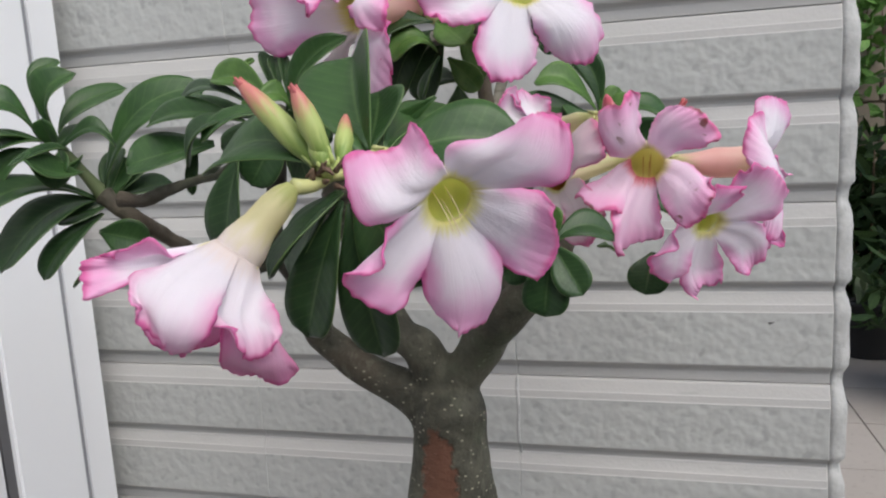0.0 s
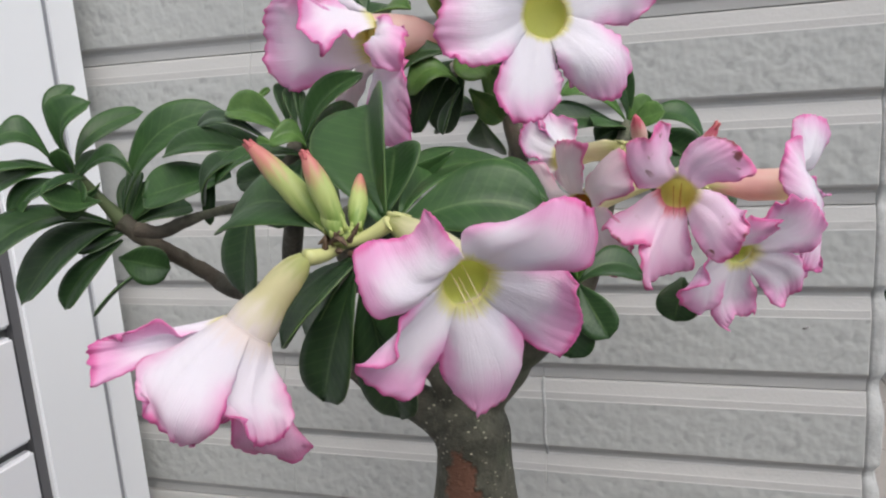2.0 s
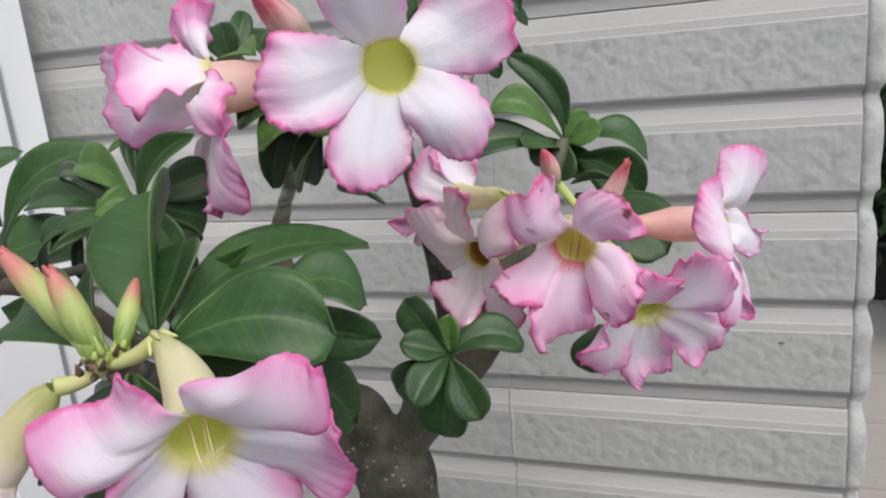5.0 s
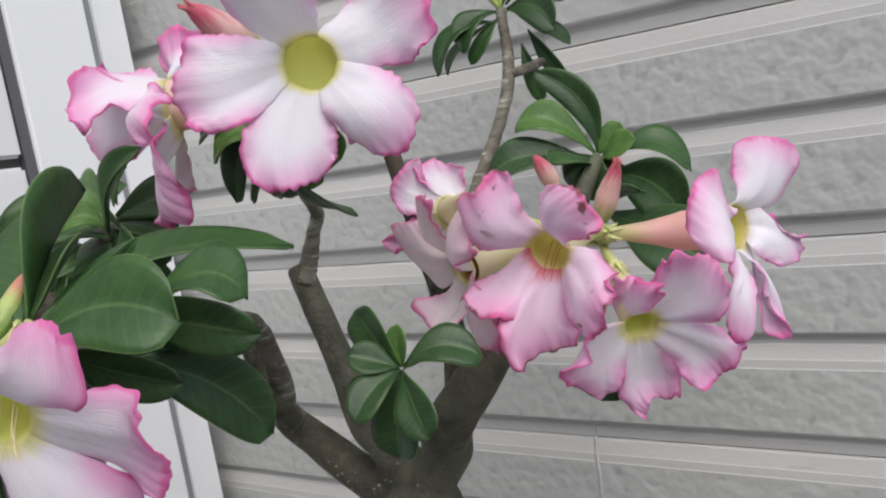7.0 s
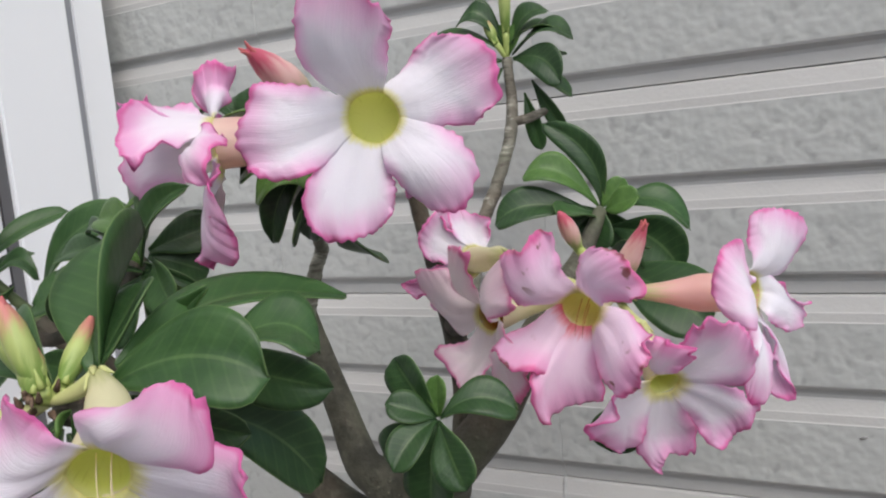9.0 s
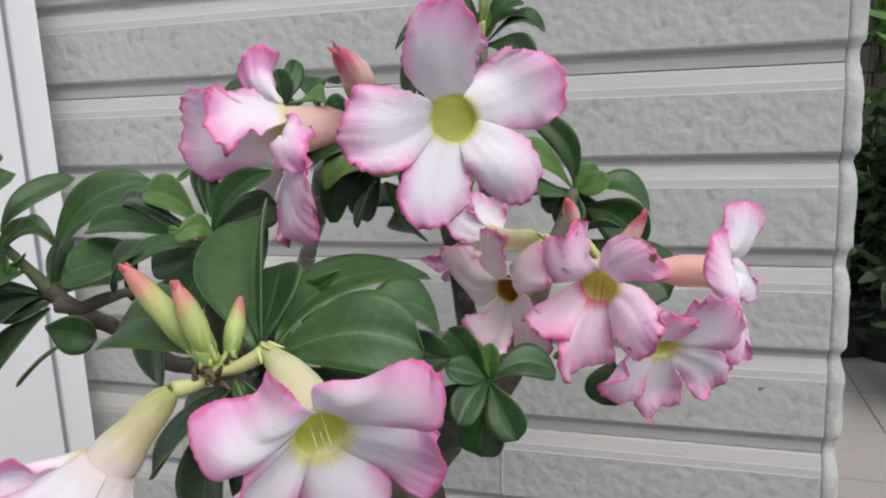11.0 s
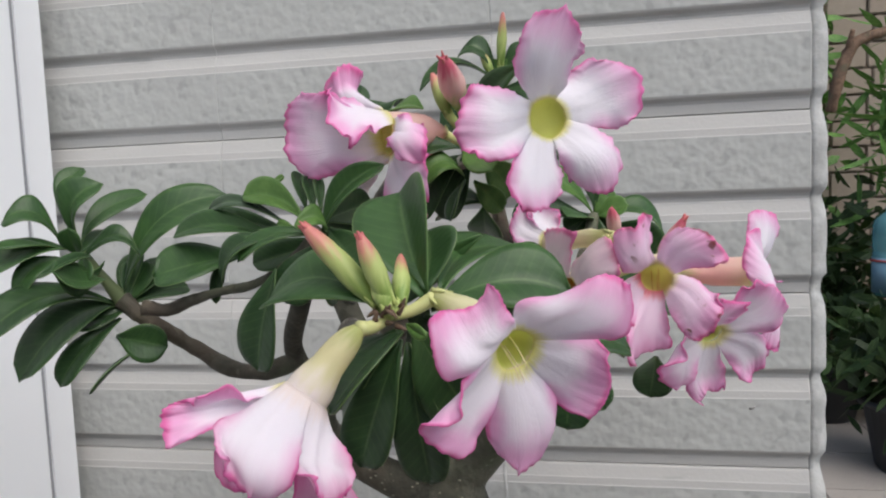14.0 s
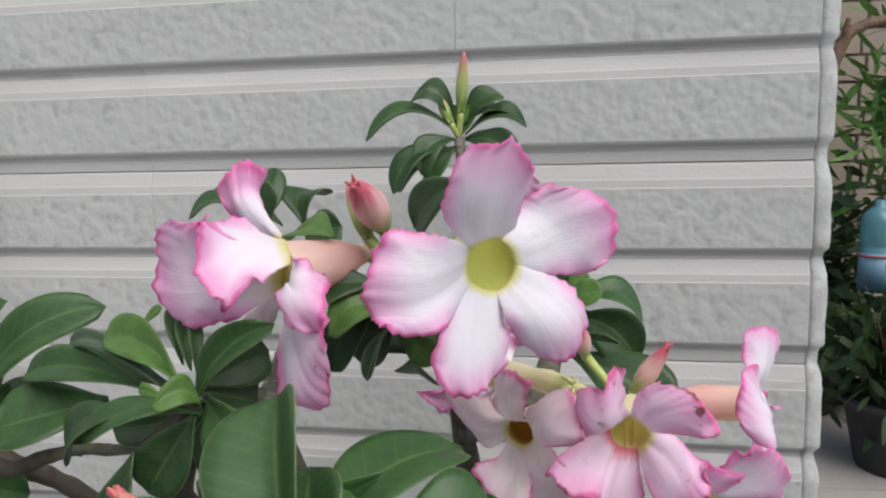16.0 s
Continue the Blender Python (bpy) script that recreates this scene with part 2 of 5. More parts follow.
STONE, SMOOTH, GROUT, JOINT = stone_face(), stone_smooth(), grout(), dark_joint()
WHITE = white_paint()
WHITE_TILE = white_paint("white_glazed_tile", (0.76, 0.77, 0.79))
FLOOR, BRICK = floor_tile(), brick_face()
PETAL = petal_skin("petal_white_pink_edge", (0.93, 0.895, 0.945), (0.90, 0.50, 0.75), (0.82, 0.18, 0.48), 0.42, foot=0.17)
PETAL_WHITE = petal_skin("petal_nearly_white", (0.91, 0.895, 0.94), (0.90, 0.55, 0.78), (0.83, 0.19, 0.50), 0.54, foot=0.11)
PETAL_PINK = petal_skin("petal_soft_pink", (0.97, 0.83, 0.94), (0.94, 0.55, 0.79), (0.80, 0.17, 0.43), 0.46, burns=0.8, foot=0.17)
PETAL_FLUSH = petal_skin("petal_pink_red_foot", (0.97, 0.80, 0.92), (0.94, 0.53, 0.77), (0.80, 0.17, 0.43), 0.46, burns=0.8, foot=0.20, cream=(0.82, 0.20, 0.26))
PETAL_DEEP = petal_skin("petal_rose_inside", (0.90, 0.62, 0.78), (0.86, 0.40, 0.64), (0.78, 0.16, 0.44), 0.40)
PETAL_OLD = petal_skin("petal_faded", (0.91, 0.85, 0.86), (0.90, 0.70, 0.79), (0.80, 0.21, 0.46), 0.66)
PETAL_CREAM = petal_skin("petal_cream_foot", (0.88, 0.86, 0.90), (0.87, 0.52, 0.72), (0.82, 0.18, 0.48), 0.56, foot=0.22, cream=(0.87, 0.79, 0.74))
TUBE_GREEN = tube_skin("tube_green_cream", (0.46, 0.50, 0.19), (0.72, 0.68, 0.40), (0.88, 0.80, 0.80))
TUBE_CREAM = tube_skin("tube_cream", (0.60, 0.62, 0.28), (0.82, 0.79, 0.52), (0.86, 0.80, 0.58))
TUBE_PINK = tube_skin("tube_salmon", (0.60, 0.58, 0.28), (0.86, 0.53, 0.48), (0.90, 0.66, 0.58))
THROAT = throat_skin("throat_yellow_green", (0.76, 0.83, 0.27), (0.84, 0.88, 0.46))
THROAT_GOLD = throat_skin("throat_golden", (0.80, 0.74, 0.32), (0.86, 0.80, 0.44))
THROAT_OLD = throat_skin("throat_brown", (0.34, 0.15, 0.035), (0.62, 0.48, 0.18))
STAMEN = plain("stamen_tan_pink", (0.78, 0.66, 0.46), 0.6)
RUST = plain("stamen_rust", (0.42, 0.13, 0.06), 0.6)
LEAF_DARK = leaf_skin("leaf_dark_green", (0.018, 0.047, 0.016), (0.036, 0.083, 0.028), 0.38, 0.34)
LEAF_MID = leaf_skin("leaf_green", (0.024, 0.066, 0.019), (0.046, 0.108, 0.031), 0.40, 0.34)
LEAF_GREY = leaf_skin("leaf_pale_underside", (0.050, 0.088, 0.048), (0.085, 0.135, 0.080), 0.45)
LEAF_YOUNG = leaf_skin("leaf_young_green", (0.055, 0.125, 0.028), (0.105, 0.205, 0.050), 0.38)
BUD = bud_skin("bud_green_coral", (0.20, 0.31, 0.07), (0.44, 0.53, 0.18), (0.60, 0.22, 0.19))
BUD_END = plain("bud_end_red", (0.52, 0.13, 0.13), 0.5, 0.3)
BUD_PINK = bud_skin("bud_pink", (0.36, 0.42, 0.16), (0.78, 0.50, 0.46), (0.60, 0.12, 0.18))
STEM_GREEN = plain("green_young_stem", (0.13, 0.17, 0.075), 0.55, 0.3)
PEDICEL = plain("cream_green_stalk", (0.50, 0.52, 0.22), 0.5)
STALK = plain("pale_green_stalk", (0.38, 0.46, 0.14), 0.5)
BARK = bark("bark_grey_olive", (0.040, 0.039, 0.028), (0.122, 0.120, 0.086), 0.8, scar=(-0.0973, 0.3452, 0.7208))
BARK_THIN = bark("bark_grey_thin", (0.11, 0.105, 0.082), (0.22, 0.215, 0.175), 0.4, 700, bands=0.7)
BARK_BROWN = bark("bark_brown", (0.038, 0.036, 0.026), (0.100, 0.094, 0.070), 0.2)
SOIL = plain("dark_soil", (0.05, 0.038, 0.028), 0.95, 0.4, 60, 0.8)
POT = plain("grey_glazed_pot", (0.22, 0.22, 0.22), 0.4)
BLACK_POT = plain("black_plastic_pot", (0.022, 0.022, 0.023), 0.5)
DEAD_WOOD = bark("dead_wood", (0.10, 0.060, 0.038), (0.21, 0.135, 0.09), 0.0)
BUSH = leaf_skin("bush_dark_green", (0.010, 0.024, 0.009), (0.028, 0.058, 0.019), 0.5)
BAMBOO = leaf_skin("slender_leaf_green", (0.06, 0.15, 0.03), (0.15, 0.30, 0.07), 0.5)
BLUE, RED = blue_plastic(), plain("red_string", (0.30, 0.05, 0.05), 0.6)
LABEL = plain("faded_blue_label", (0.13, 0.24, 0.32), 0.5)


# ---- building blocks ----
def thing(name, label, category, at=(0, 0, 0), group="", kind=""):
    ob = new(name)
    ob.location = at
    ob.empty_display_size = 0.02
    return tagged(ob, label, category, group, kind)


def mesh_of(name, verts, faces, mats, uvs=None, slots=None, smooth=True):
    me = bpy.data.meshes.new(name)
    me.from_pydata([tuple(v) for v in verts], [], faces)
    for m in mats if isinstance(mats, (list, tuple)) else [mats]:
        me.materials.append(m)
    if uvs is not None:
        lay = me.uv_layers.new(name="UVMap")
        idx = np.empty(len(me.loops), dtype=np.int32)
        me.loops.foreach_get("vertex_index", idx)
        lay.data.foreach_set("uv", np.asarray(uvs, dtype=np.float32)[idx].ravel())
    if slots is not None:
        me.polygons.foreach_set("material_index", slots)
    if smooth:
        me.polygons.foreach_set("use_smooth", [True] * len(me.polygons))
    me.update()
    return me


def place(name, me, parent=None, label="", at=None):
    ob = new(name, me)
    if at is not None:
        ob.matrix_basis = at
    if parent is not None:
        ob.parent = parent
        ob.matrix_parent_inverse = world_of(parent).inverted()
    return tagged(ob, label)


def world_of(ob):
    m = ob.matrix_basis.copy()
    return m if ob.parent is None else world_of(ob.parent) @ ob.matrix_parent_inverse @ m


def part(name, bm, material, parent, label=""):
    me = bpy.data.meshes.new(name)
    bm.to_mesh(me)
    bm.free()
    for m in material if isinstance(material, (list, tuple)) else [material]:
        me.materials.append(m)
    return place(name, me, parent, label)


def unit(v):
    v = np.asarray(v, float)
    return v / max(1e-9, np.linalg.norm(v))


def sheet(name, grid, thick, mat):
    """A thin solid sheet on a grid of points [u][v], with uv 0 to 1."""
    g = np.asarray(grid, float)
    nu, nv = g.shape[:2]
    du, dv = np.gradient(g, axis=0), np.gradient(g, axis=1)
    n = np.cross(du, dv)
    ln = np.linalg.norm(n, axis=2, keepdims=True)
    n = n / np.maximum(ln, 1e-12)
    bad = ln[..., 0] < 1e-11
    if bad.any():
        n[bad] = unit(n[~bad].mean(0))
    edge = np.ones((nu, nv, 1))
    edge[0], edge[-1], edge[:, 0], edge[:, -1] = 0.35, 0.35, 0.35, 0.35
    top, low = g + n * thick / 2 * edge, g - n * thick / 2 * edge
    uu, vv = np.meshgrid(np.linspace(0, 1, nu), np.linspace(0, 1, nv), indexing="ij")
    uvs = np.concatenate([np.stack([uu, vv], -1).reshape(-1, 2)] * 2)
    k, faces = nu * nv, []
    ix = lambda i, j: i * nv + j
    for i in range(nu - 1):
        for j in range(nv - 1):
            a, b, c, d = ix(i, j), ix(i + 1, j), ix(i + 1, j + 1), ix(i, j + 1)
            faces.append((a, b, c, d))
            faces.append((k + d, k + c, k + b, k + a))
    ring = [ix(i, 0) for i in range(nu)] + [ix(nu - 1, j) for j in range(1, nv)]
    ring += [ix(i, nv - 1) for i in range(nu - 2, -1, -1)] + [ix(0, j) for j in range(nv - 2, 0, -1)]
    for a, b in zip(ring, ring[1:] + ring[:1]):
        faces.append((b, a, k + a, k + b))
    return mesh_of(name, np.concatenate([top.reshape(-1, 3), low.reshape(-1, 3)]), faces, mat, uvs)


def smooth_path(points, steps):
    """A Catmull-Rom line through points, with anything more that they carry (radii)."""
    p = np.asarray(points, float)
    p = np.vstack([2 * p[0] - p[1], p, 2 * p[-1] - p[-2]])
    out = []
    for i in range(1, len(p) - 2):
        for t in np.linspace(0, 1, steps, endpoint=False):
            a, b, c, d = p[i - 1 : i + 3]
            out.append(0.5 * (2 * b + (c - a) * t + (2 * a - 5 * b + 4 * c - d) * t**2 + (3 * b - a - 3 * c + d) * t**3))
    out.append(p[-2])
    return np.array(out)


def pipe(name, line, mat, sides=12, lumps=0.0, seed=0, close=True, twist=0.0, rings=0.0):
    """A round solid along rows of x, y, z, radius."""
    line = np.asarray(line, float)
    pts, rad = line[:, :3], line[:, 3]
    tan = np.gradient(pts, axis=0)
    verts, uvs, side = [], [], unit(np.cross(tan[0], (0.31, 0.2, 0.93)))
    if np.linalg.norm(np.cross(tan[0], (0.31, 0.2, 0.93))) < 1e-6:
        side = np.array([1.0, 0, 0])
    for i, (p, r) in enumerate(zip(pts, rad)):
        t = unit(tan[i])
        side = unit(side - t * (side @ t))
        up = np.cross(t, side)
        for j in range(sides):
            a = 2 * math.pi * j / sides + twist * i / len(pts)
            d = side * math.cos(a) + up * math.sin(a)
            k = 1.0 + rings * ((i % 3 == 0) - 0.4 * (i % 3 == 1)) * (0.6 + 0.4 * math.sin(3.1 * i + a))
            if lumps:
                q = (p + d * r) * 55 + seed * 7.3
                k += lumps * noise.noise(Vector(q)) + 0.5 * lumps * noise.noise(Vector(q * 2.7))
            verts.append(p + d * r * k)
            uvs.append((i / (len(pts) - 1), j / sides))
    faces = []
    for i in range(len(pts) - 1):
        for j in range(sides):
            a, b = i * sides + j, i * sides + (j + 1) % sides
            faces.append((a, b, b + sides, a + sides))
    if close:
        faces.append(tuple(range(sides - 1, -1, -1)))
        faces.append(tuple(len(verts) - sides + j for j in range(sides)))
    return mesh_of(name, verts, faces, mat, uvs)


def box(lo, hi, bevel=0.0):
    bm = bmesh.new()
    bmesh.ops.create_cube(bm, size=1.0)
    s, c = [h - l for l, h in zip(lo, hi)], [(h + l) / 2 for l, h in zip(lo, hi)]
    for v in bm.verts:
        v.co = Vector([v.co[i] * s[i] + c[i] for i in range(3)])
    if bevel:
        bmesh.ops.bevel(bm, geom=bm.edges[:], offset=bevel, segments=2, affect="EDGES")
    return bm


def lathe(name, rows, mat, sides=28, at=(0, 0, 0)):
    """A turned form from rows of radius and height."""
    line = [(at[0], at[1], at[2] + z, r) for r, z in rows]
    verts, faces = [], []
    for x, y, z, r in line:
        verts += [(x + r * math.cos(2 * math.pi * j / sides), y + r * math.sin(2 * math.pi * j / sides), z) for j in range(sides)]
    for i in range(len(line) - 1):
        for j in range(sides):
            a, b = i * sides + j, i * sides + (j + 1) % sides
            faces.append((a, b, b + sides, a + sides))
    faces.append(tuple(range(sides - 1, -1, -1)))
    faces.append(tuple(len(verts) - sides + j for j in range(sides)))
    return mesh_of(name, verts, faces, mat)


# ---- setting ----
WALL_Y, CORNER_X, LEFT_X = 0.567, 0.136, -0.455
UNIT_H, UNIT_W = 0.1337, 0.2285
# profile of one tile, from its foot upward: depth behind the face, height above the lower face's foot
PROFILE = [
    (0.0052, -0.0135), (0.0050, -0.0062), (0.0040, -0.0040), (0.0008, -0.0012), (0.0000, 0.0005), (0.0000, 0.0405), (0.0004, 0.0412), (0.0010, 0.0462), (0.0014, 0.0468),
    (0.0040, 0.0545), (0.0050, 0.0555), (0.0050, 0.0576), (0.0040, 0.0598), (0.0008, 0.0624), (0.0000, 0.0640), (0.0000, 0.1030), (0.0004, 0.1037), (0.0010, 0.1088), (0.0014, 0.1094),
    (0.0040, 0.1180), (0.0052, 0.1194),
]
FIRST_FOOT = 0.847 - 7 * UNIT_H


def profile_depth(z):
    """How far the tiled face lies back at a height, for the corner."""
    h = (z - FIRST_FOOT + 0.0135) % UNIT_H - 0.0135
    zs = [p[1] for p in PROFILE]
    return float(np.interp(h, zs, [p[0] for p in PROFILE]))


def tile_mesh(width):
    verts, faces, slots = [], [], []
    n = len(PROFILE)
    for x in (0.0, 0.0006, width - 0.0006, width):
        inset = 0.0006 if x in (0.0, width) else 0.0
        verts += [(x, d + inset, z) for d, z in PROFILE]
    for c in range(3):
        for i in range(n - 1):
            faces.append((c * n + i, (c + 1) * n + i, (c + 1) * n + i + 1, c * n + i + 1))
            slots.append(0 if PROFILE[i][0] == 0 and PROFILE[i + 1][0] == 0 else 1)
    b = len(verts)
    verts += [(0.0, 0.03, PROFILE[0][1]), (width, 0.03, PROFILE[0][1]), (width, 0.03, PROFILE[-1][1]), (0.0, 0.03, PROFILE[-1][1])]
    faces.append(tuple([b + 3] + list(range(n - 1, -1, -1)) + [b]))
    slots.append(1)
    faces.append(tuple([b + 1] + [3 * n + i for i in range(n)] + [b + 2]))
    slots.append(1)
    faces.append((0, b, b + 1, 3 * n, 2 * n, n))
    slots.append(1)
    faces.append((n - 1, 2 * n - 1, 3 * n - 1, 4 * n - 1, b + 2, b + 3))
    slots.append(1)
    return mesh_of("wall_tile", verts, faces, [STONE, SMOOTH], slots=slots, smooth=False)


def build_setting():
    wall = part("wall_north", box((-0.75, WALL_Y + 0.012, -0.0), (CORNER_X - 0.004, WALL_Y + 0.16, 2.55)), dark_joint("wall_joint", 1.5), None)
    tagged(wall, "house wall clad with light grey split-face tiles", "wall", kind="structure")
    side = part("wall_east", box((CORNER_X - 0.004, WALL_Y + 0.014, 0.0), (CORNER_X - 0.002, 1.9, 2.55)), GROUT, None)
    tagged(side, "return of the tiled house wall", "wall", kind="structure")
    # corner trim that follows the relief of the courses
    zs = np.arange(0.0, 2.55, 0.0035)
    verts, faces, m = [], [], 7
    for z in zs:
        d = profile_depth(z)
        w = 0.0009 * noise.noise(Vector((z * 60, 1.7, 0.3))) + 0.0005 * noise.noise(Vector((z * 210, 4.7, 0.3)))
        e = CORNER_X + 0.0125 - 0.55 * d + w
        y = WALL_Y + 0.80 * d + 0.0004
        verts += [(CORNER_X, y + 0.0008, z), (CORNER_X + 0.003, y, z), (e - 0.0065, y + 0.0003, z), (e - 0.002, y + 0.002, z)]
        verts += [(e, y + 0.007, z), (e, 1.9, z), (CORNER_X - 0.001, 1.9, z)]
    for i in range(len(zs) - 1):
        for j in range(m):
            a, b = i * m + j, i * m + (j + 1) % m
            faces.append((a, b, b + m, a + m))
    trim = new("trim_corner", mesh_of("trim_corner", verts, faces, GROUT))
    tagged(trim, "smooth grey mortar edge on the tiled wall corner", "trim", kind="structure")

    # Unseen wall, added to block low sky light from the lower walls.
    south = part("wall_south_blocker", box((-0.75, -0.89, -0.006), (2.2, -0.75, 1.22), 0.004), plain("grey_blocker_wall", (0.30, 0.295, 0.285), 0.9, 0.15, 8, 0.3), None)
    tagged(south, "unseen low grey wall added to shade the lower walls", "wall", kind="structure")
    floor = part("floor", box((-3.0, -4.0, -0.06), (4.0, 3.3, -0.006)), JOINT, None)
    tagged(floor, "beige square floor tiles with dark joints", "floor", kind="structure")
    ground = part("ground", box((-400, -400, -0.2), (400, 400, -0.062)), plain("grey_ground", (0.13, 0.127, 0.12), 0.9, 0.2, 3), None)
    tagged(ground, "plain grey ground around the yard", "ground", kind="structure")

    far = part("wall_far", box((-0.5, 3.2, 0.0), (3.2, 3.36, 2.6)), plain("mortar_brown", (0.13, 0.105, 0.08), 0.95, 0.3, 40), None)
    tagged(far, "garden wall of cream blocks with dark mortar", "wall", kind="structure")

    left = part("wall_west", box((-0.75, -1.6, 0.0), (LEFT_X - 0.012, 0.434, 2.55)), dark_joint("tile_joint", 0.55), None)
    tagged(left, "side wall faced with white tiles and dark joints", "wall", kind="structure")
    board = part("door_frame_1", box((-0.60, 0.437, 0.0), (LEFT_X, 0.5035, 2.5), 0.0012), WHITE, None)
    tagged(board, "white painted door frame between two tiled walls", "door frame", kind="structure")
    part("frame_strip", box((-0.60, 0.5128, 0.0), (LEFT_X - 0.006, 0.545, 2.5), 0.002), WHITE, board)
    # Recessed grey strip; its colour paints the shadow line of the frame groove.
    part("frame_groove_shade", box((-0.60, 0.5032, 0.0), (LEFT_X - 0.0065, 0.5131, 2.5)), plain("groove_shade_grey", (0.30, 0.31, 0.33), 0.6), board)
    # Dark grey strip in the gap between the side tiles and the frame.
    part("frame_gap_strip", box((-0.60, 0.4285, 0.0), (LEFT_X - 0.0045, 0.4368, 2.5)), plain("dark_grey_gap_strip", (0.11, 0.11, 0.115), 0.7), board)
    part("frame_filler", box((-0.60, 0.5452, 0.0), (-0.5030, WALL_Y + 0.008, 2.5), 0.001), WHITE, board)
    return wall, floor, far, left


wall_north, floor_ob, wall_far, wall_west = build_setting()


# ---- the plant's parts ----
plant = thing("desert_rose", "flowering desert rose with pink-edged white blooms and thick grey stem", "plant", (-0.1, 0.362, 0.50))


def leaf(base, tip, width, face, bow=(0, 0, 0), mat=None, fold=0.17, across=None, owner=None, rows=17, cols=9):
    """An obovate leaf from its stalk to its tip; face: the way its upper side looks, or across: the way from one edge to the other; bow: how far its middle is pushed aside."""
    base, tip, bow = np.array(base), np.array(tip), np.array(bow)
    rng = random.Random(int(abs(base[0] * 7919 + tip[2] * 104729 + tip[0] * 31337) * 1000))
    chord = tip - base
    length = np.linalg.norm(chord)
    if across is None:
        f = unit(np.array(face) + np.array([rng.uniform(-0.15, 0.15) for _ in range(3)]))
        side = unit(np.cross(chord, f))
    else:
        side = np.array(across)
    n = unit(np.cross(side, chord))
    if n @ np.array((0, -1.0, 0.8)) < 0 and across is not None:
        n = -n
    grid, ph = [], rng.uniform(0, 6)
    peak = rng.uniform(0.60, 0.70)
    for u in np.linspace(0, 1, rows):
        u = u**0.9
        if u < peak:
            w = 0.09 + 0.91 * math.sin(math.pi / 2 * (u / peak)) ** 1.2
        else:
            w = max(0.0, 1 - ((u - peak) / (1 - peak)) ** 2.5) ** 0.5
        mid = base + chord * u + bow * 4 * u * (1 - u) + n * length * 0.05 * math.sin(math.pi * u)
        row = []
        for v in np.linspace(-1, 1, cols):
            lift = fold * abs(v) ** 1.3 * w * width / 2 * 1.6 + 0.035 * width * math.sin(5 * u + 2.2 * v + ph) * abs(v)
            groove = -0.0003 * math.exp(-((v / 0.12) ** 2))
            row.append(mid + side * v * w * width / 2 + n * (lift + groove))
        grid.append(row)
    if mat is None:
        mat = LEAF_YOUNG if length < 0.024 else (LEAF_MID if rng.random() < 0.55 else LEAF_DARK)
    return place("leaf", sheet("leaf", grid, 0.0010, mat), owner or plant)


def spline(points, steps):
    """A smooth line through points, even where they are unevenly spaced."""
    p = np.asarray(points, float)
    p = np.vstack([2 * p[0] - p[1], p, 2 * p[-1] - p[-2]])
    out = []
    for i in range(1, len(p) - 2):
        a, b, c, d = p[i - 1 : i + 3]
        t0, t1 = 0.0, np.linalg.norm(b - a) ** 0.5 + 1e-6
        t2 = t1 + np.linalg.norm(c - b) ** 0.5 + 1e-6
        t3 = t2 + np.linalg.norm(d - c) ** 0.5 + 1e-6
        for t in np.linspace(t1, t2, steps, endpoint=False):
            a1 = (t1 - t) / (t1 - t0) * a + (t - t0) / (t1 - t0) * b
            a2 = (t2 - t) / (t2 - t1) * b + (t - t1) / (t2 - t1) * c
            a3 = (t3 - t) / (t3 - t2) * c + (t - t2) / (t3 - t2) * d
            b1 = (t2 - t) / (t2 - t0) * a1 + (t - t0) / (t2 - t0) * a2
            b2 = (t3 - t) / (t3 - t1) * a2 + (t - t1) / (t3 - t1) * a3
            out.append((t2 - t) / (t2 - t1) * b1 + (t - t1) / (t2 - t1) * b2)
    out.append(p[-2])
    return np.array(out)


def stretch(line, n):
    """n points at even distances along a line."""
    d = np.concatenate([[0], np.cumsum(np.linalg.norm(np.diff(line, axis=0), axis=1))])
    return np.stack([np.interp(np.linspace(0, d[-1], n), d, line[:, k]) for k in range(3)], -1)


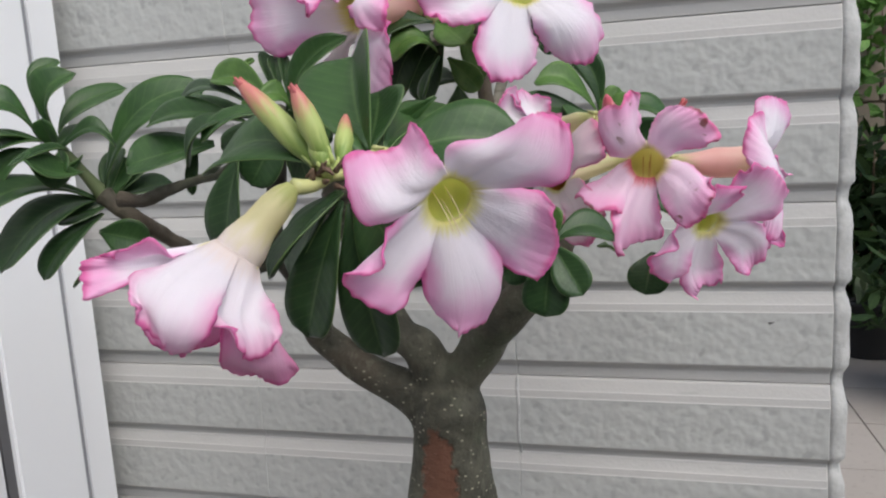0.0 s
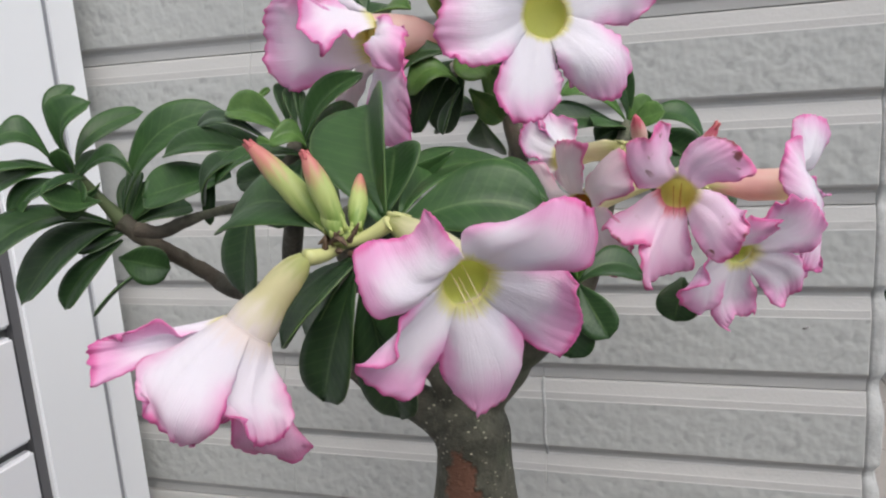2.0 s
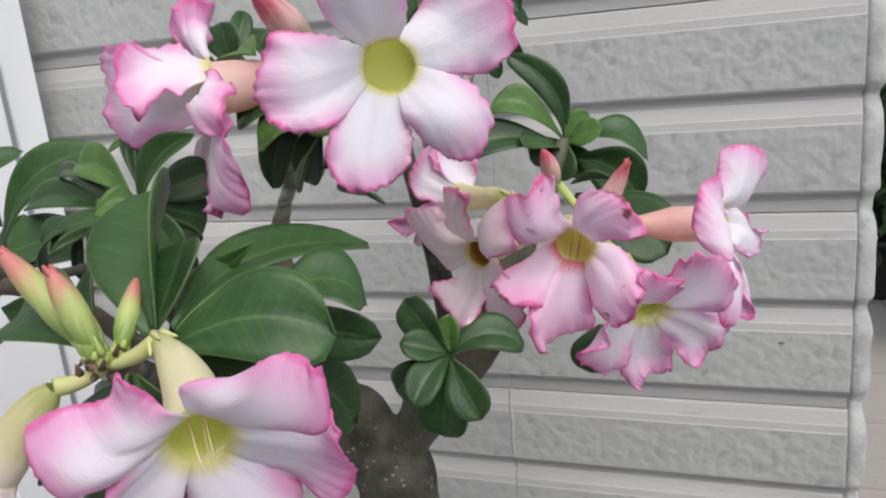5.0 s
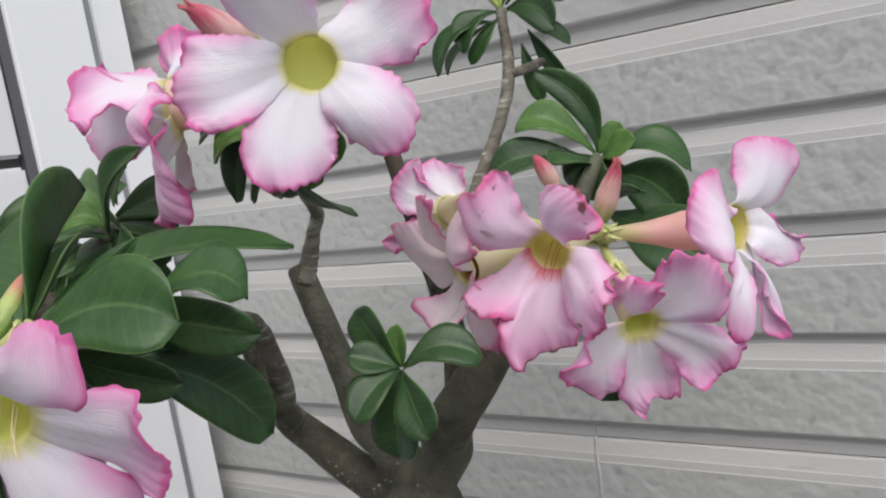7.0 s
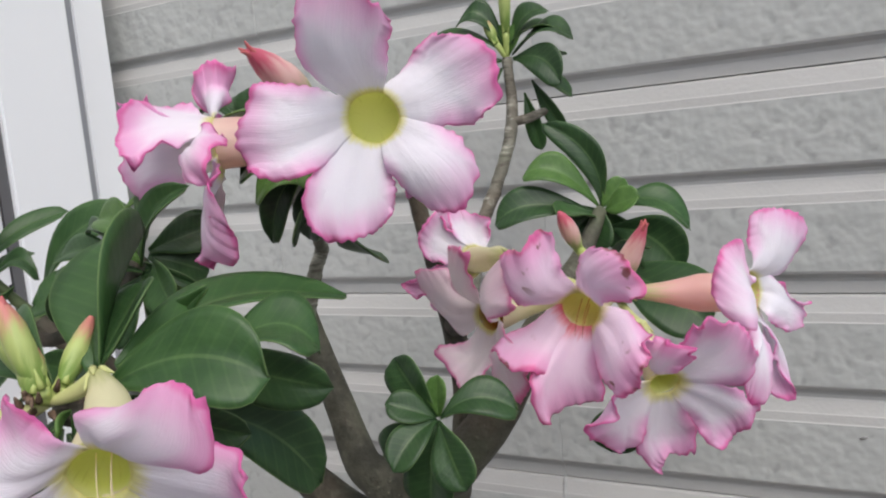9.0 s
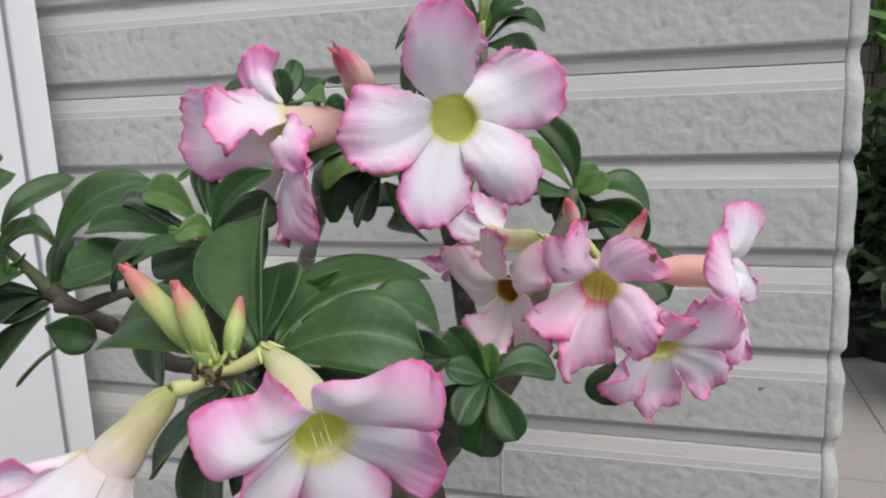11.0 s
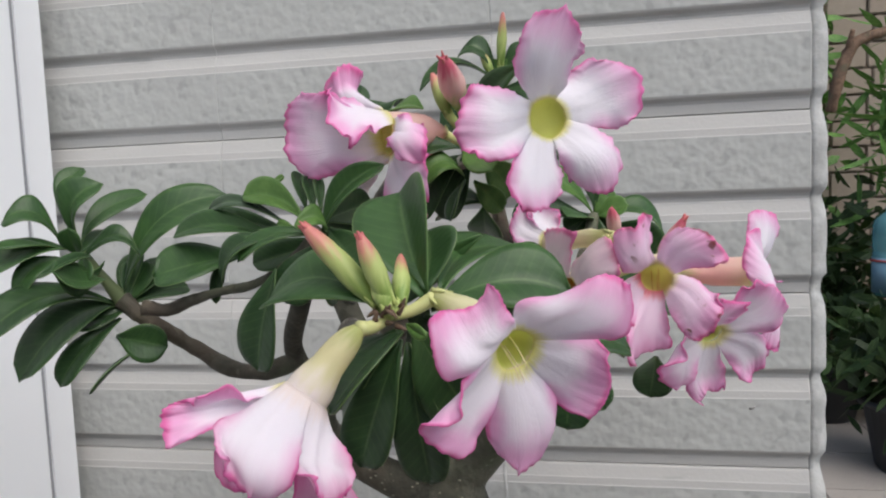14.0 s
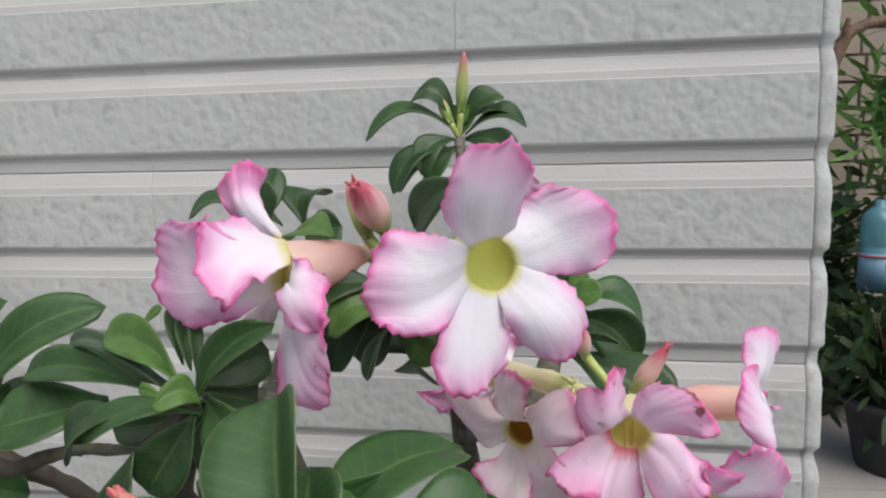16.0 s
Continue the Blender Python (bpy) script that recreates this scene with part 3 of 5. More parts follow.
def petal(flower, c, axis, rim, way, room, outer, mat, ruffle=0.0009, teeth=0.0004, dish=0.08, crease=0.0003, fold=0.0016, lead=0.16, back=0.0002, seat=0.86, roll=0.0016):
    """One lobe: from its share of the throat's rim (way: towards it, room: half its angle) to five points round its free edge."""
    outer = [np.array(p) for p in outer]
    rng = random.Random(int(abs(outer[2][0] * 7919 + outer[2][1] * 3571 + outer[2][2] * 104729) * 1000))
    sidew = np.cross(axis, way)
    arc = [c + (way * math.cos(a) + sidew * math.sin(a)) * rim * (seat - 0.05 * math.cos(math.pi / 2 * a / room)) - axis * back for a in np.linspace(-room, room, 9)]
    if np.linalg.norm(arc[0] - outer[0]) + np.linalg.norm(arc[-1] - outer[4]) > np.linalg.norm(arc[-1] - outer[0]) + np.linalg.norm(arc[0] - outer[4]):
        arc = arc[::-1]
    k, rows, cols = 14, 30, 37
    edge = spline([arc[0], *outer, arc[-1]], k)
    left, top, right = stretch(edge[: 2 * k + 1], rows), stretch(edge[2 * k : 4 * k + 1], cols), stretch(edge[4 * k :][::-1], rows)
    low = stretch(np.array(arc), cols)
    s, v = np.meshgrid(np.linspace(0, 1, rows), np.linspace(0, 1, cols), indexing="ij")
    s, v = s[..., None], v[..., None]
    g = (1 - v) * left[:, None] + v * right[:, None] + (1 - s) * low[None] + s * top[None]
    g -= (1 - s) * ((1 - v) * low[0] + v * low[-1]) + s * ((1 - v) * top[0] + v * top[-1])
    span = np.linalg.norm(outer[2] - arc[4])
    n = np.cross(np.gradient(g, axis=0), np.gradient(g, axis=1))
    n /= np.maximum(np.linalg.norm(n, axis=2, keepdims=True), 1e-12)
    if (n[rows // 2, cols // 2] @ axis) < 0:
        n = -n
    x = 2 * v - 1
    p = [rng.uniform(0, 6.28) for _ in range(8)]
    hem = np.maximum(np.abs(x) ** 4 * np.minimum(1, s * 1.5), s**6)
    turn = np.where(s > np.abs(x), (x + 2) * 1.0, np.sign(x) * (3 - 2 * s))
    slow = 0.5 + 0.5 * np.sin(2.3 * turn + p[6])
    wave = ruffle * hem * (1.2 * np.sin(5 * turn + p[0]) + 0.7 * slow * np.sin(11 * turn + p[1]) + 0.30 * (1 - slow) * np.sin(25 * turn + p[2]))
    wave += crease * np.sin(np.pi * s**0.8) * (0.7 * np.sin(8 * x + 2 * s + p[4]) - 0.8 * np.exp(-((x / 0.14) ** 2)))
    wave += fold * s**0.7 * np.sin(2.4 * x + 1.4 * s + p[3])
    wave += dish * span * np.sin(np.pi * s) * (1 - x**2) * 0.5 - roll * hem
    out = g - g.mean((0, 1))
    out /= np.maximum(np.linalg.norm(out, axis=2, keepdims=True), 1e-9)
    jag = teeth * np.maximum(np.abs(x) ** 10 * np.minimum(1, s * 1.5), s**14) * (np.sin(19 * turn + p[5] + 2 * np.sin(3 * turn)) * slow + 0.6 * np.sin(37 * turn + p[7] + 3 * np.sin(5 * turn)) * (1 - slow))
    g = g + n * wave + out * jag + axis * lead * span * s * (1 - s) ** 2
    return place("petal", sheet("petal", g, 0.0006, mat), flower)


def lobes(flower, petals):
    """The petals of a flower, which share its rim evenly."""
    body, c, axis, rim = flower
    s1 = unit(np.cross(axis, (0.2, 0.1, 1)))
    s2 = np.cross(axis, s1)
    turns = []
    for row in petals:
        d = np.mean(np.array(row[:5]), 0) - c
        turns.append(radians(row[6].pop("turn")) if "turn" in row[6] else math.atan2(d @ s2, d @ s1))
    order = sorted(range(len(petals)), key=lambda i: turns[i])
    step = 2 * math.pi / len(petals)
    off = [turns[i] - step * k for k, i in enumerate(order)]
    first = math.atan2(sum(math.sin(o) for o in off), sum(math.cos(o) for o in off))
    for k, i in enumerate(order):
        a = first + step * k
        *outer, mat, more = petals[i]
        petal(body, c, axis, rim, s1 * math.cos(a) + s2 * math.sin(a), more.pop("room", step * 0.56), outer, mat, **more)


def blossom(neck, mouth, face, rim, tube, throat, label, stalk_from=None, belly=0.92, depth=0.0075, full=0.0, leafy=5, reach=None, threads=None):
    """The tube of a flower with its inside, stamens, calyx and stalk; face: the way its mouth looks; reach: where the stamens end. Returns the tube, its mouth, that way and the rim."""
    neck, mouth, axis = np.array(neck), np.array(mouth), unit(face)
    mid = mouth - axis * 0.55 * np.linalg.norm(mouth - neck)
    line = []
    for t in np.linspace(0, 1, 21):
        p = (1 - t) ** 2 * neck + 2 * t * (1 - t) * mid + t * t * (mouth - axis * 0.0012)
        r = np.interp(t, [0, 0.05, 0.12, 0.3, 0.55, 0.8, 1.0], [0.0018, 0.0024, max(0.0028, full * 0.8), max(0.0042, full), rim * belly * 0.9, rim * 0.96, rim * 1.0])
        line.append((*p, r))
    line = np.array(line)
    body = place("flower", pipe("flower", line, tube, 24, 0.04, len(bpy.data.objects), close=False), plant, label)
    inner = []
    for t in np.linspace(0.002, 1, 16):
        a = math.pi / 2 * t
        inner.append((*(mouth + axis * (-0.0012 - depth * math.cos(a))), rim * 0.98 * math.sin(a)))
    place("throat", pipe("throat", inner[::-1], throat, 28, 0.0, close=False), body)
    for k in range(0 if reach is None else 3):
        s1 = unit(np.cross(axis, (0.2, 0.1, 1)))
        s2 = np.cross(axis, s1)
        end = np.array(reach)
        a = 2 * math.pi * k / 3
        o = s1 * math.cos(a) + s2 * math.sin(a)
        start = mouth - axis * depth * 0.8 + o * 0.0018
        stop = end + o * 0.0016 + (mouth - end) * 0.10 * k
        ln = [(*(start * (1 - t) + stop * t + axis * 0.0020 * math.sin(math.pi * t)), 0.00014 * (1 - 0.5 * t)) for t in np.linspace(0, 1, 8)]
        place("stamen", pipe("stamen", ln, threads or STAMEN, 6), body)
    for k in range(leafy):
        a = 2 * math.pi * k / 5 + 0.4
        d0 = unit(line[2, :3] - line[0, :3])
        s1 = unit(np.cross(d0, (0.3, 0.9, 0.1)))
        s2 = np.cross(d0, s1)
        o = s1 * math.cos(a) + s2 * math.sin(a)
        ln = [(*(neck - d0 * 0.001 + o * (0.0016 + 0.0019 * t) + d0 * 0.0045 * t), 0.0008 * (1 - t) + 0.0002) for t in np.linspace(0, 1, 5)]
        place("sepal", pipe("sepal", ln, PEDICEL, 6), body)
    if stalk_from is not None:
        a = np.array(stalk_from)
        ln = [(*(a * (1 - t) + neck * t + np.array([0, 0, -0.001]) * math.sin(math.pi * t)), 0.0014 + 0.0008 * t) for t in np.linspace(0, 1, 8)]
        place("stalk", pipe("stalk", ln, PEDICEL, 10), body)
    return body, mouth, axis, rim


def bud(base, tip, r, mat=None, stalk_from=None, label="", frayed=0.0):
    """A twisted bud; frayed: length of the loose petal ends at its tip."""
    base, tip = np.array(base), np.array(tip)
    n = 18
    ln = []
    for i in range(n):
        t = i / (n - 1)
        rr = np.interp(t, [0, 0.08, 0.25, 0.45, 0.7, 0.88, 1.0], [0.55, 0.74, 1.06, 1.15, 0.92, 0.60, 0.26]) * r
        ln.append((*(base * (1 - t) + tip * t), rr))
    me = pipe("bud", ln, mat or BUD, 16, 0.20, int(abs(tip[0]) * 1e4), twist=1.6)
    ob = place("bud", me, plant, label)
    d = unit(tip - base)
    s1 = unit(np.cross(d, (0.3, 0.9, 0.1)))
    s2 = np.cross(d, s1)
    for k in range(4):
        o = s1 * math.cos(1.57 * k) + s2 * math.sin(1.57 * k)
        sl = [(*(base + o * r * (0.5 + 0.28 * t) + d * 0.0045 * t), 0.0007 * (1 - t) + 0.0002) for t in np.linspace(0, 1, 4)]
        place("sepal", pipe("sepal", sl, STALK, 6), ob)
    for k in range(4 if frayed else 0):
        o = s1 * math.cos(1.57 * k + 0.6) + s2 * math.sin(1.57 * k + 0.6)
        e = frayed * (0.7 + 0.3 * math.sin(2.1 * k))
        sl = [(*(tip - d * 0.0015 + o * (r * 0.22 + e * 0.5 * t * t) + d * (0.0015 + e) * t), 0.0009 * (1 - 0.65 * t)) for t in np.linspace(0, 1, 5)]
        place("petal_end", pipe("petal_end", sl, BUD_END, 6, 0.2, k), ob)
    if stalk_from is not None:
        a = np.array(stalk_from)
        sl = [(*(a * (1 - t) + base * t), 0.0016 + 0.0004 * t) for t in np.linspace(0, 1, 5)]
        place("stalk", pipe("stalk", sl, STALK, 8), ob)
    return ob


def branch(name, rows, mat, lumps=0.10, sides=16, steps=7, label="", rings=0.0):
    return place(name, pipe(name, smooth_path(rows, steps), mat, sides, lumps, len(rows) + rows[0][3] * 900, rings=rings), plant, label)



def limbs(name, paths, mat, label=""):
    """A trunk and its main limbs, grown together in one mesh."""
    verts, faces = [], []
    for k, (rows, sides, lumps) in enumerate(paths):
        me = pipe(name, smooth_path(rows, 7), mat, sides, lumps, k + 3)
        b = len(verts)
        verts += [v.co.copy() for v in me.vertices]
        faces += [tuple(b + i for i in f.vertices) for f in me.polygons]
        bpy.data.meshes.remove(me)
    ob = place(name, mesh_of(name, verts, faces, mat), plant, label)
    one = ob.modifiers.new("grown_together", "REMESH")
    one.mode, one.voxel_size, one.use_smooth_shade = "VOXEL", 0.0016, True
    soft = ob.modifiers.new("soft", "SMOOTH")
    soft.factor, soft.iterations = 0.5, 7
    return ob


# ---- trunk and branches ----
stem_path = [(-0.1000, 0.3620, 0.4850, 0.0620), (-0.1000, 0.3620, 0.5600, 0.0540), (-0.0990, 0.3620, 0.6400, 0.0340), (-0.0969, 0.3615, 0.7011, 0.0245), (-0.0959, 0.3615, 0.7331, 0.0200), (-0.0959, 0.3615, 0.7551, 0.0195), (-0.0969, 0.3615, 0.7671, 0.0150)]
right_limb = [(-0.0899, 0.3615, 0.7211, 0.0120), (-0.0889, 0.3615, 0.7511, 0.0118), (-0.0905, 0.3625, 0.7660, 0.0108), (-0.0775, 0.3600, 0.7860, 0.0112), (-0.0695, 0.3500, 0.7998, 0.0112), (-0.0575, 0.3400, 0.8115, 0.0100), (-0.0380, 0.3394, 0.8362, 0.0086), (-0.0295, 0.3835, 0.8658, 0.0066), (-0.0243, 0.4105, 0.8799, 0.0052), (-0.0191, 0.4375, 0.9020, 0.0036)]
middle_limb = [(-0.0959, 0.3615, 0.7211, 0.0120), (-0.0989, 0.3615, 0.7551, 0.0115), (-0.1078, 0.3609, 0.7853, 0.0108), (-0.1191, 0.3597, 0.7954, 0.0086), (-0.1373, 0.3691, 0.8264, 0.0072), (-0.1513, 0.3737, 0.8530, 0.0068), (-0.1576, 0.3753, 0.8704, 0.0068)]
left_limb = [(-0.1019, 0.3615, 0.7211, 0.0120), (-0.1059, 0.3595, 0.7551, 0.0115), (-0.1416, 0.3650, 0.7726, 0.0094), (-0.1619, 0.3590, 0.7915, 0.0082), (-0.1643, 0.3532, 0.8010, 0.0074)]
limbs("trunk", [(stem_path, 30, 0.06), (right_limb, 18, 0.10), (middle_limb, 18, 0.08), (left_limb, 18, 0.10)], BARK, "swollen grey-green trunk and limbs with pale specks")
branch("branch", [(-0.1609, 0.3570, 0.7945, 0.0066), (-0.1643, 0.3532, 0.8010, 0.0060), (-0.1571, 0.3486, 0.8137, 0.0052), (-0.1494, 0.3390, 0.8312, 0.0047), (-0.1335, 0.3145, 0.8577, 0.0044), (-0.1166, 0.2790, 0.8629, 0.0042), (-0.0985, 0.2494, 0.8668, 0.0040), (-0.0849, 0.2096, 0.8721, 0.0038), (-0.0771, 0.1869, 0.8853, 0.0040)], BARK_THIN, lumps=0.14, rings=0.06, steps=9)
branch("branch", [(-0.1643, 0.3532, 0.8010, 0.0050), (-0.1695, 0.3485, 0.8199, 0.0042), (-0.1707, 0.3438, 0.8388, 0.0036)], BARK_BROWN, lumps=0.12)
branch("branch", [(-0.1523, 0.3715, 0.8610, 0.0046), (-0.1514, 0.3756, 0.8711, 0.0044), (-0.1460, 0.3767, 0.8858, 0.0037), (-0.1395, 0.3736, 0.8986, 0.0033), (-0.1121, 0.3220, 0.9246, 0.0030), (-0.0700, 0.2778, 0.9325, 0.0028)], BARK_THIN, lumps=0.14, rings=0.09, steps=12)
branch("branch", [(-0.1619, 0.3590, 0.7915, 0.0060), (-0.1582, 0.3332, 0.8222, 0.0050), (-0.1546, 0.2993, 0.8530, 0.0044), (-0.1389, 0.2752, 0.8808, 0.0038), (-0.1233, 0.2511, 0.9086, 0.0030)], BARK_BROWN, lumps=0.12)
branch("branch", [(-0.1506, 0.3013, 0.8470, 0.0040), (-0.1797, 0.3021, 0.8410, 0.0040), (-0.2087, 0.3078, 0.8515, 0.0040), (-0.2210, 0.2924, 0.8669, 0.0040), (-0.2318, 0.2892, 0.8773, 0.0042)], BARK_BROWN, lumps=0.3, rings=0.08, steps=9)
branch("branch", [(-0.2069, 0.2681, 0.8772, 0.0034), (-0.1970, 0.2687, 0.8759, 0.0026), (-0.1852, 0.2713, 0.8801, 0.0024), (-0.1697, 0.2696, 0.8838, 0.0021), (-0.1553, 0.2632, 0.8868, 0.0019), (-0.1351, 0.2500, 0.8955, 0.0019), (-0.1233, 0.2511, 0.9066, 0.0022)], BARK_BROWN, lumps=0.3, rings=0.08, steps=9)
branch("branch", [(-0.2286, 0.2902, 0.8741, 0.0034), (-0.2318, 0.2892, 0.8773, 0.0036), (-0.2356, 0.2822, 0.8886, 0.0026), (-0.2394, 0.2752, 0.9000, 0.0020)], STEM_GREEN, lumps=0.15)
branch("branch", [(-0.0575, 0.3440, 0.8115, 0.0070), (-0.0548, 0.3447, 0.8366, 0.0054), (-0.0567, 0.3434, 0.8618, 0.0048), (-0.0588, 0.3383, 0.8849, 0.0037), (-0.0642, 0.3381, 0.9104, 0.0034), (-0.0651, 0.3315, 0.9293, 0.0034), (-0.0657, 0.3114, 0.9424, 0.0032), (-0.0680, 0.2838, 0.9405, 0.0028)], BARK, lumps=0.1)
branch("branch", [(-0.0534, 0.3384, 0.8685, 0.0048), (-0.0733, 0.3998, 0.8740, 0.0040), (-0.0796, 0.4290, 0.8961, 0.0036), (-0.0773, 0.4512, 0.9182, 0.0034), (-0.0743, 0.4710, 0.9493, 0.0032), (-0.0774, 0.4790, 0.9847, 0.0026)], BARK_THIN, lumps=0.16, rings=0.1, steps=14)
branch("branch", [(-0.0743, 0.4710, 0.9493, 0.0028), (-0.0655, 0.4747, 0.9509, 0.0026), (-0.0597, 0.4890, 0.9547, 0.0020)], BARK_THIN, lumps=0.2)

# ---- leaves, rosette by rosette ----
leaf((-0.0682, 0.1885, 0.8926), (-0.0820, 0.2191, 0.9218), 0.0255, (-0.15, -1.0, 0.1), mat=LEAF_MID, fold=0.5)
leaf((-0.0680, 0.1891, 0.8946), (-0.0702, 0.2068, 0.9104), 0.0190, (0.0, -1.0, 0.15), (0.0011, 0.0005, -0.0002), mat=LEAF_DARK)
leaf((-0.0767, 0.1838, 0.8904), (-0.1193, 0.1962, 0.8898), 0.0204, (0.0, -1.0, 0.8), (-0.0012, 0.0012, 0.0067), mat=LEAF_MID)
leaf((-0.0666, 0.1880, 0.8892), (-0.0277, 0.1976, 0.8917), 0.0218, (0.0, -1.0, 0.8), (0.0010, 0.0018, 0.0049), mat=LEAF_MID)
leaf((-0.0640, 0.1905, 0.8942), (-0.0435, 0.2513, 0.8976), 0.0200, (0.0, -1.0, 0.8), (-0.0061, -0.0012, 0.0042))
leaf((-0.0555, 0.2085, 0.8901), (-0.0300, 0.2184, 0.8913), 0.0194, (0.0, -0.45, 1.0), (0.0018, 0.0032, 0.0062))
leaf((-0.0594, 0.2019, 0.8801), (-0.0435, 0.2308, 0.8520), 0.0171, (0.0, -1.0, 0.8), (0.0003, 0.0023, 0.0045), mat=LEAF_DARK)
leaf((-0.0738, 0.1831, 0.8842), (-0.0929, 0.1749, 0.8629), 0.0165, (-0.5, -0.7, 0.8), mat=LEAF_DARK)
leaf((-0.0741, 0.1827, 0.8820), (-0.0885, 0.1861, 0.8439), 0.0160, (0.0, -1.0, 0.15), mat=LEAF_DARK)
leaf((-0.0723, 0.1829, 0.8811), (-0.0708, 0.1972, 0.8350), 0.0155, (0.0, -1.0, 0.15), mat=LEAF_DARK)
leaf((-0.0708, 0.1840, 0.8856), (-0.0562, 0.1908, 0.8575), 0.0195, (-0.2, -1.0, 0.6), mat=LEAF_MID)
leaf((-0.0753, 0.1828, 0.8843), (-0.0985, 0.1998, 0.8563), 0.0190, (-0.5, -1.0, 0.4), mat=LEAF_DARK)
leaf((-0.0728, 0.1842, 0.8860), (-0.0652, 0.1752, 0.8842), 0.0039, (0.0, -1.0, 0.15))
leaf((-0.0547, 0.2112, 0.9082), (-0.0872, 0.2194, 0.8864), 0.0099, (0.0, -1.0, 0.15))
leaf((-0.0610, 0.2079, 0.8932), (-0.0266, 0.2175, 0.8830), 0.0142, (0.0, -1.0, 0.15), mat=LEAF_DARK)
leaf((-0.0635, 0.2033, 0.8855), (-0.0521, 0.2231, 0.8706), 0.0169, (0.0, -1.0, 0.8), (-0.0000, 0.0013, 0.0041), mat=LEAF_DARK)
leaf((-0.0696, 0.1971, 0.8928), (-0.0821, 0.2234, 0.8711), 0.0141, (0.0, -1.0, 0.15), mat=LEAF_DARK)
leaf((-0.0701, 0.1945, 0.8860), (-0.0425, 0.2062, 0.8746), 0.0120, (0.0, -1.0, 0.15), mat=LEAF_DARK)
leaf((-0.2429, 0.2708, 0.9133), (-0.2424, 0.2846, 0.9370), 0.0100, None, (-0.0028, -0.0023, 0.0028), mat=LEAF_MID, fold=0.20, across=(-0.9155, -0.1350, 0.3791))
leaf((-0.2385, 0.2738, 0.9031), (-0.2269, 0.2755, 0.9296), 0.0173, None, (-0.0048, -0.0039, 0.0051), mat=LEAF_MID, fold=0.30, across=(-0.7386, 0.2681, 0.6185))
leaf((-0.2396, 0.2758, 0.9052), (-0.2261, 0.3066, 0.9245), 0.0136, None, (-0.0045, -0.0034, 0.0011), mat=LEAF_MID, fold=0.15, across=(-0.5696, 0.4586, 0.6821))
leaf((-0.2378, 0.2735, 0.8983), (-0.2149, 0.2797, 0.8982), 0.0123, None, (0.0013, 0.0028, 0.0082), mat=LEAF_DARK, fold=0.20, across=(-0.5361, 0.5370, 0.6513))
leaf((-0.2301, 0.2761, 0.8884), (-0.2323, 0.2467, 0.8959), 0.0193, None, (-0.0017, -0.0023, -0.0034), mat=LEAF_MID, fold=0.20, across=(-0.6306, 0.5940, 0.4995))
leaf((-0.2342, 0.2743, 0.8981), (-0.2359, 0.2421, 0.8933), 0.0081, None, (0.0011, 0.0018, 0.0018), mat=LEAF_DARK, fold=0.20, across=(-0.4684, 0.7642, 0.4433))
leaf((-0.2298, 0.2885, 0.8808), (-0.1867, 0.3088, 0.9228), 0.0193, None, (-0.0053, -0.0013, 0.0095), mat=LEAF_MID, fold=0.12, across=(-0.5641, 0.3544, 0.7458))
leaf((-0.1345, 0.2584, 0.9089), (-0.1812, 0.2800, 0.9159), 0.0084, None, (-0.0015, 0.0001, 0.0056), mat=LEAF_GREY, fold=0.15, across=(-0.3939, 0.7285, 0.5605))
leaf((-0.1464, 0.2683, 0.9054), (-0.1965, 0.2768, 0.9059), 0.0144, None, (-0.0012, 0.0002, 0.0031), mat=LEAF_MID, fold=0.25, across=(-0.2163, 0.7565, 0.6171))
leaf((-0.1667, 0.2777, 0.8976), (-0.2002, 0.2655, 0.8906), 0.0259, None, (-0.0008, -0.0005, -0.0009), mat=LEAF_MID, fold=0.14, across=(-0.3475, 0.7155, 0.6060))
leaf((-0.1762, 0.2806, 0.8965), (-0.1797, 0.2785, 0.8768), 0.0056, None, (-0.0007, 0.0001, 0.0016), mat=LEAF_DARK, fold=0.20, across=(-0.9743, -0.2163, 0.0631))
leaf((-0.1372, 0.2681, 0.9060), (-0.1868, 0.2905, 0.9129), 0.0123, None, (0.0004, 0.0007, 0.0002), mat=LEAF_DARK, fold=0.15, across=(-0.1888, 0.6206, 0.7610))
leaf((-0.1287, 0.2564, 0.9115), (-0.1595, 0.2678, 0.9222), 0.0148, None, (0.0020, 0.0018, 0.0027), mat=LEAF_YOUNG, fold=0.30, across=(-0.1049, 0.7037, 0.7027))
leaf((-0.1477, 0.2699, 0.9256), (-0.1458, 0.2785, 0.9297), 0.0034, None, (-0.0000, 0.0000, 0.0000), mat=LEAF_YOUNG, fold=0.20, across=(-0.6737, 0.3762, 0.6361))
leaf((-0.1300, 0.2621, 0.9155), (-0.1351, 0.2721, 0.9297), 0.0079, None, (-0.0019, -0.0008, 0.0019), mat=LEAF_MID, fold=0.20, across=(-0.8520, -0.1428, 0.5037))
leaf((-0.1247, 0.2570, 0.9153), (-0.1298, 0.2669, 0.9283), 0.0067, None, (-0.0014, -0.0006, 0.0010), mat=LEAF_MID, fold=0.20, across=(-0.8687, -0.0816, 0.4885))
leaf((-0.1214, 0.2543, 0.9156), (-0.1248, 0.2629, 0.9287), 0.0059, None, (-0.0005, -0.0001, 0.0006), mat=LEAF_MID, fold=0.20, across=(-0.8170, 0.0160, 0.5764))
leaf((-0.1167, 0.2466, 0.9086), (-0.1255, 0.2370, 0.9113), 0.0093, None, (0.0008, 0.0011, 0.0038), mat=LEAF_YOUNG, fold=0.20, across=(-0.1610, 0.5685, 0.8068))
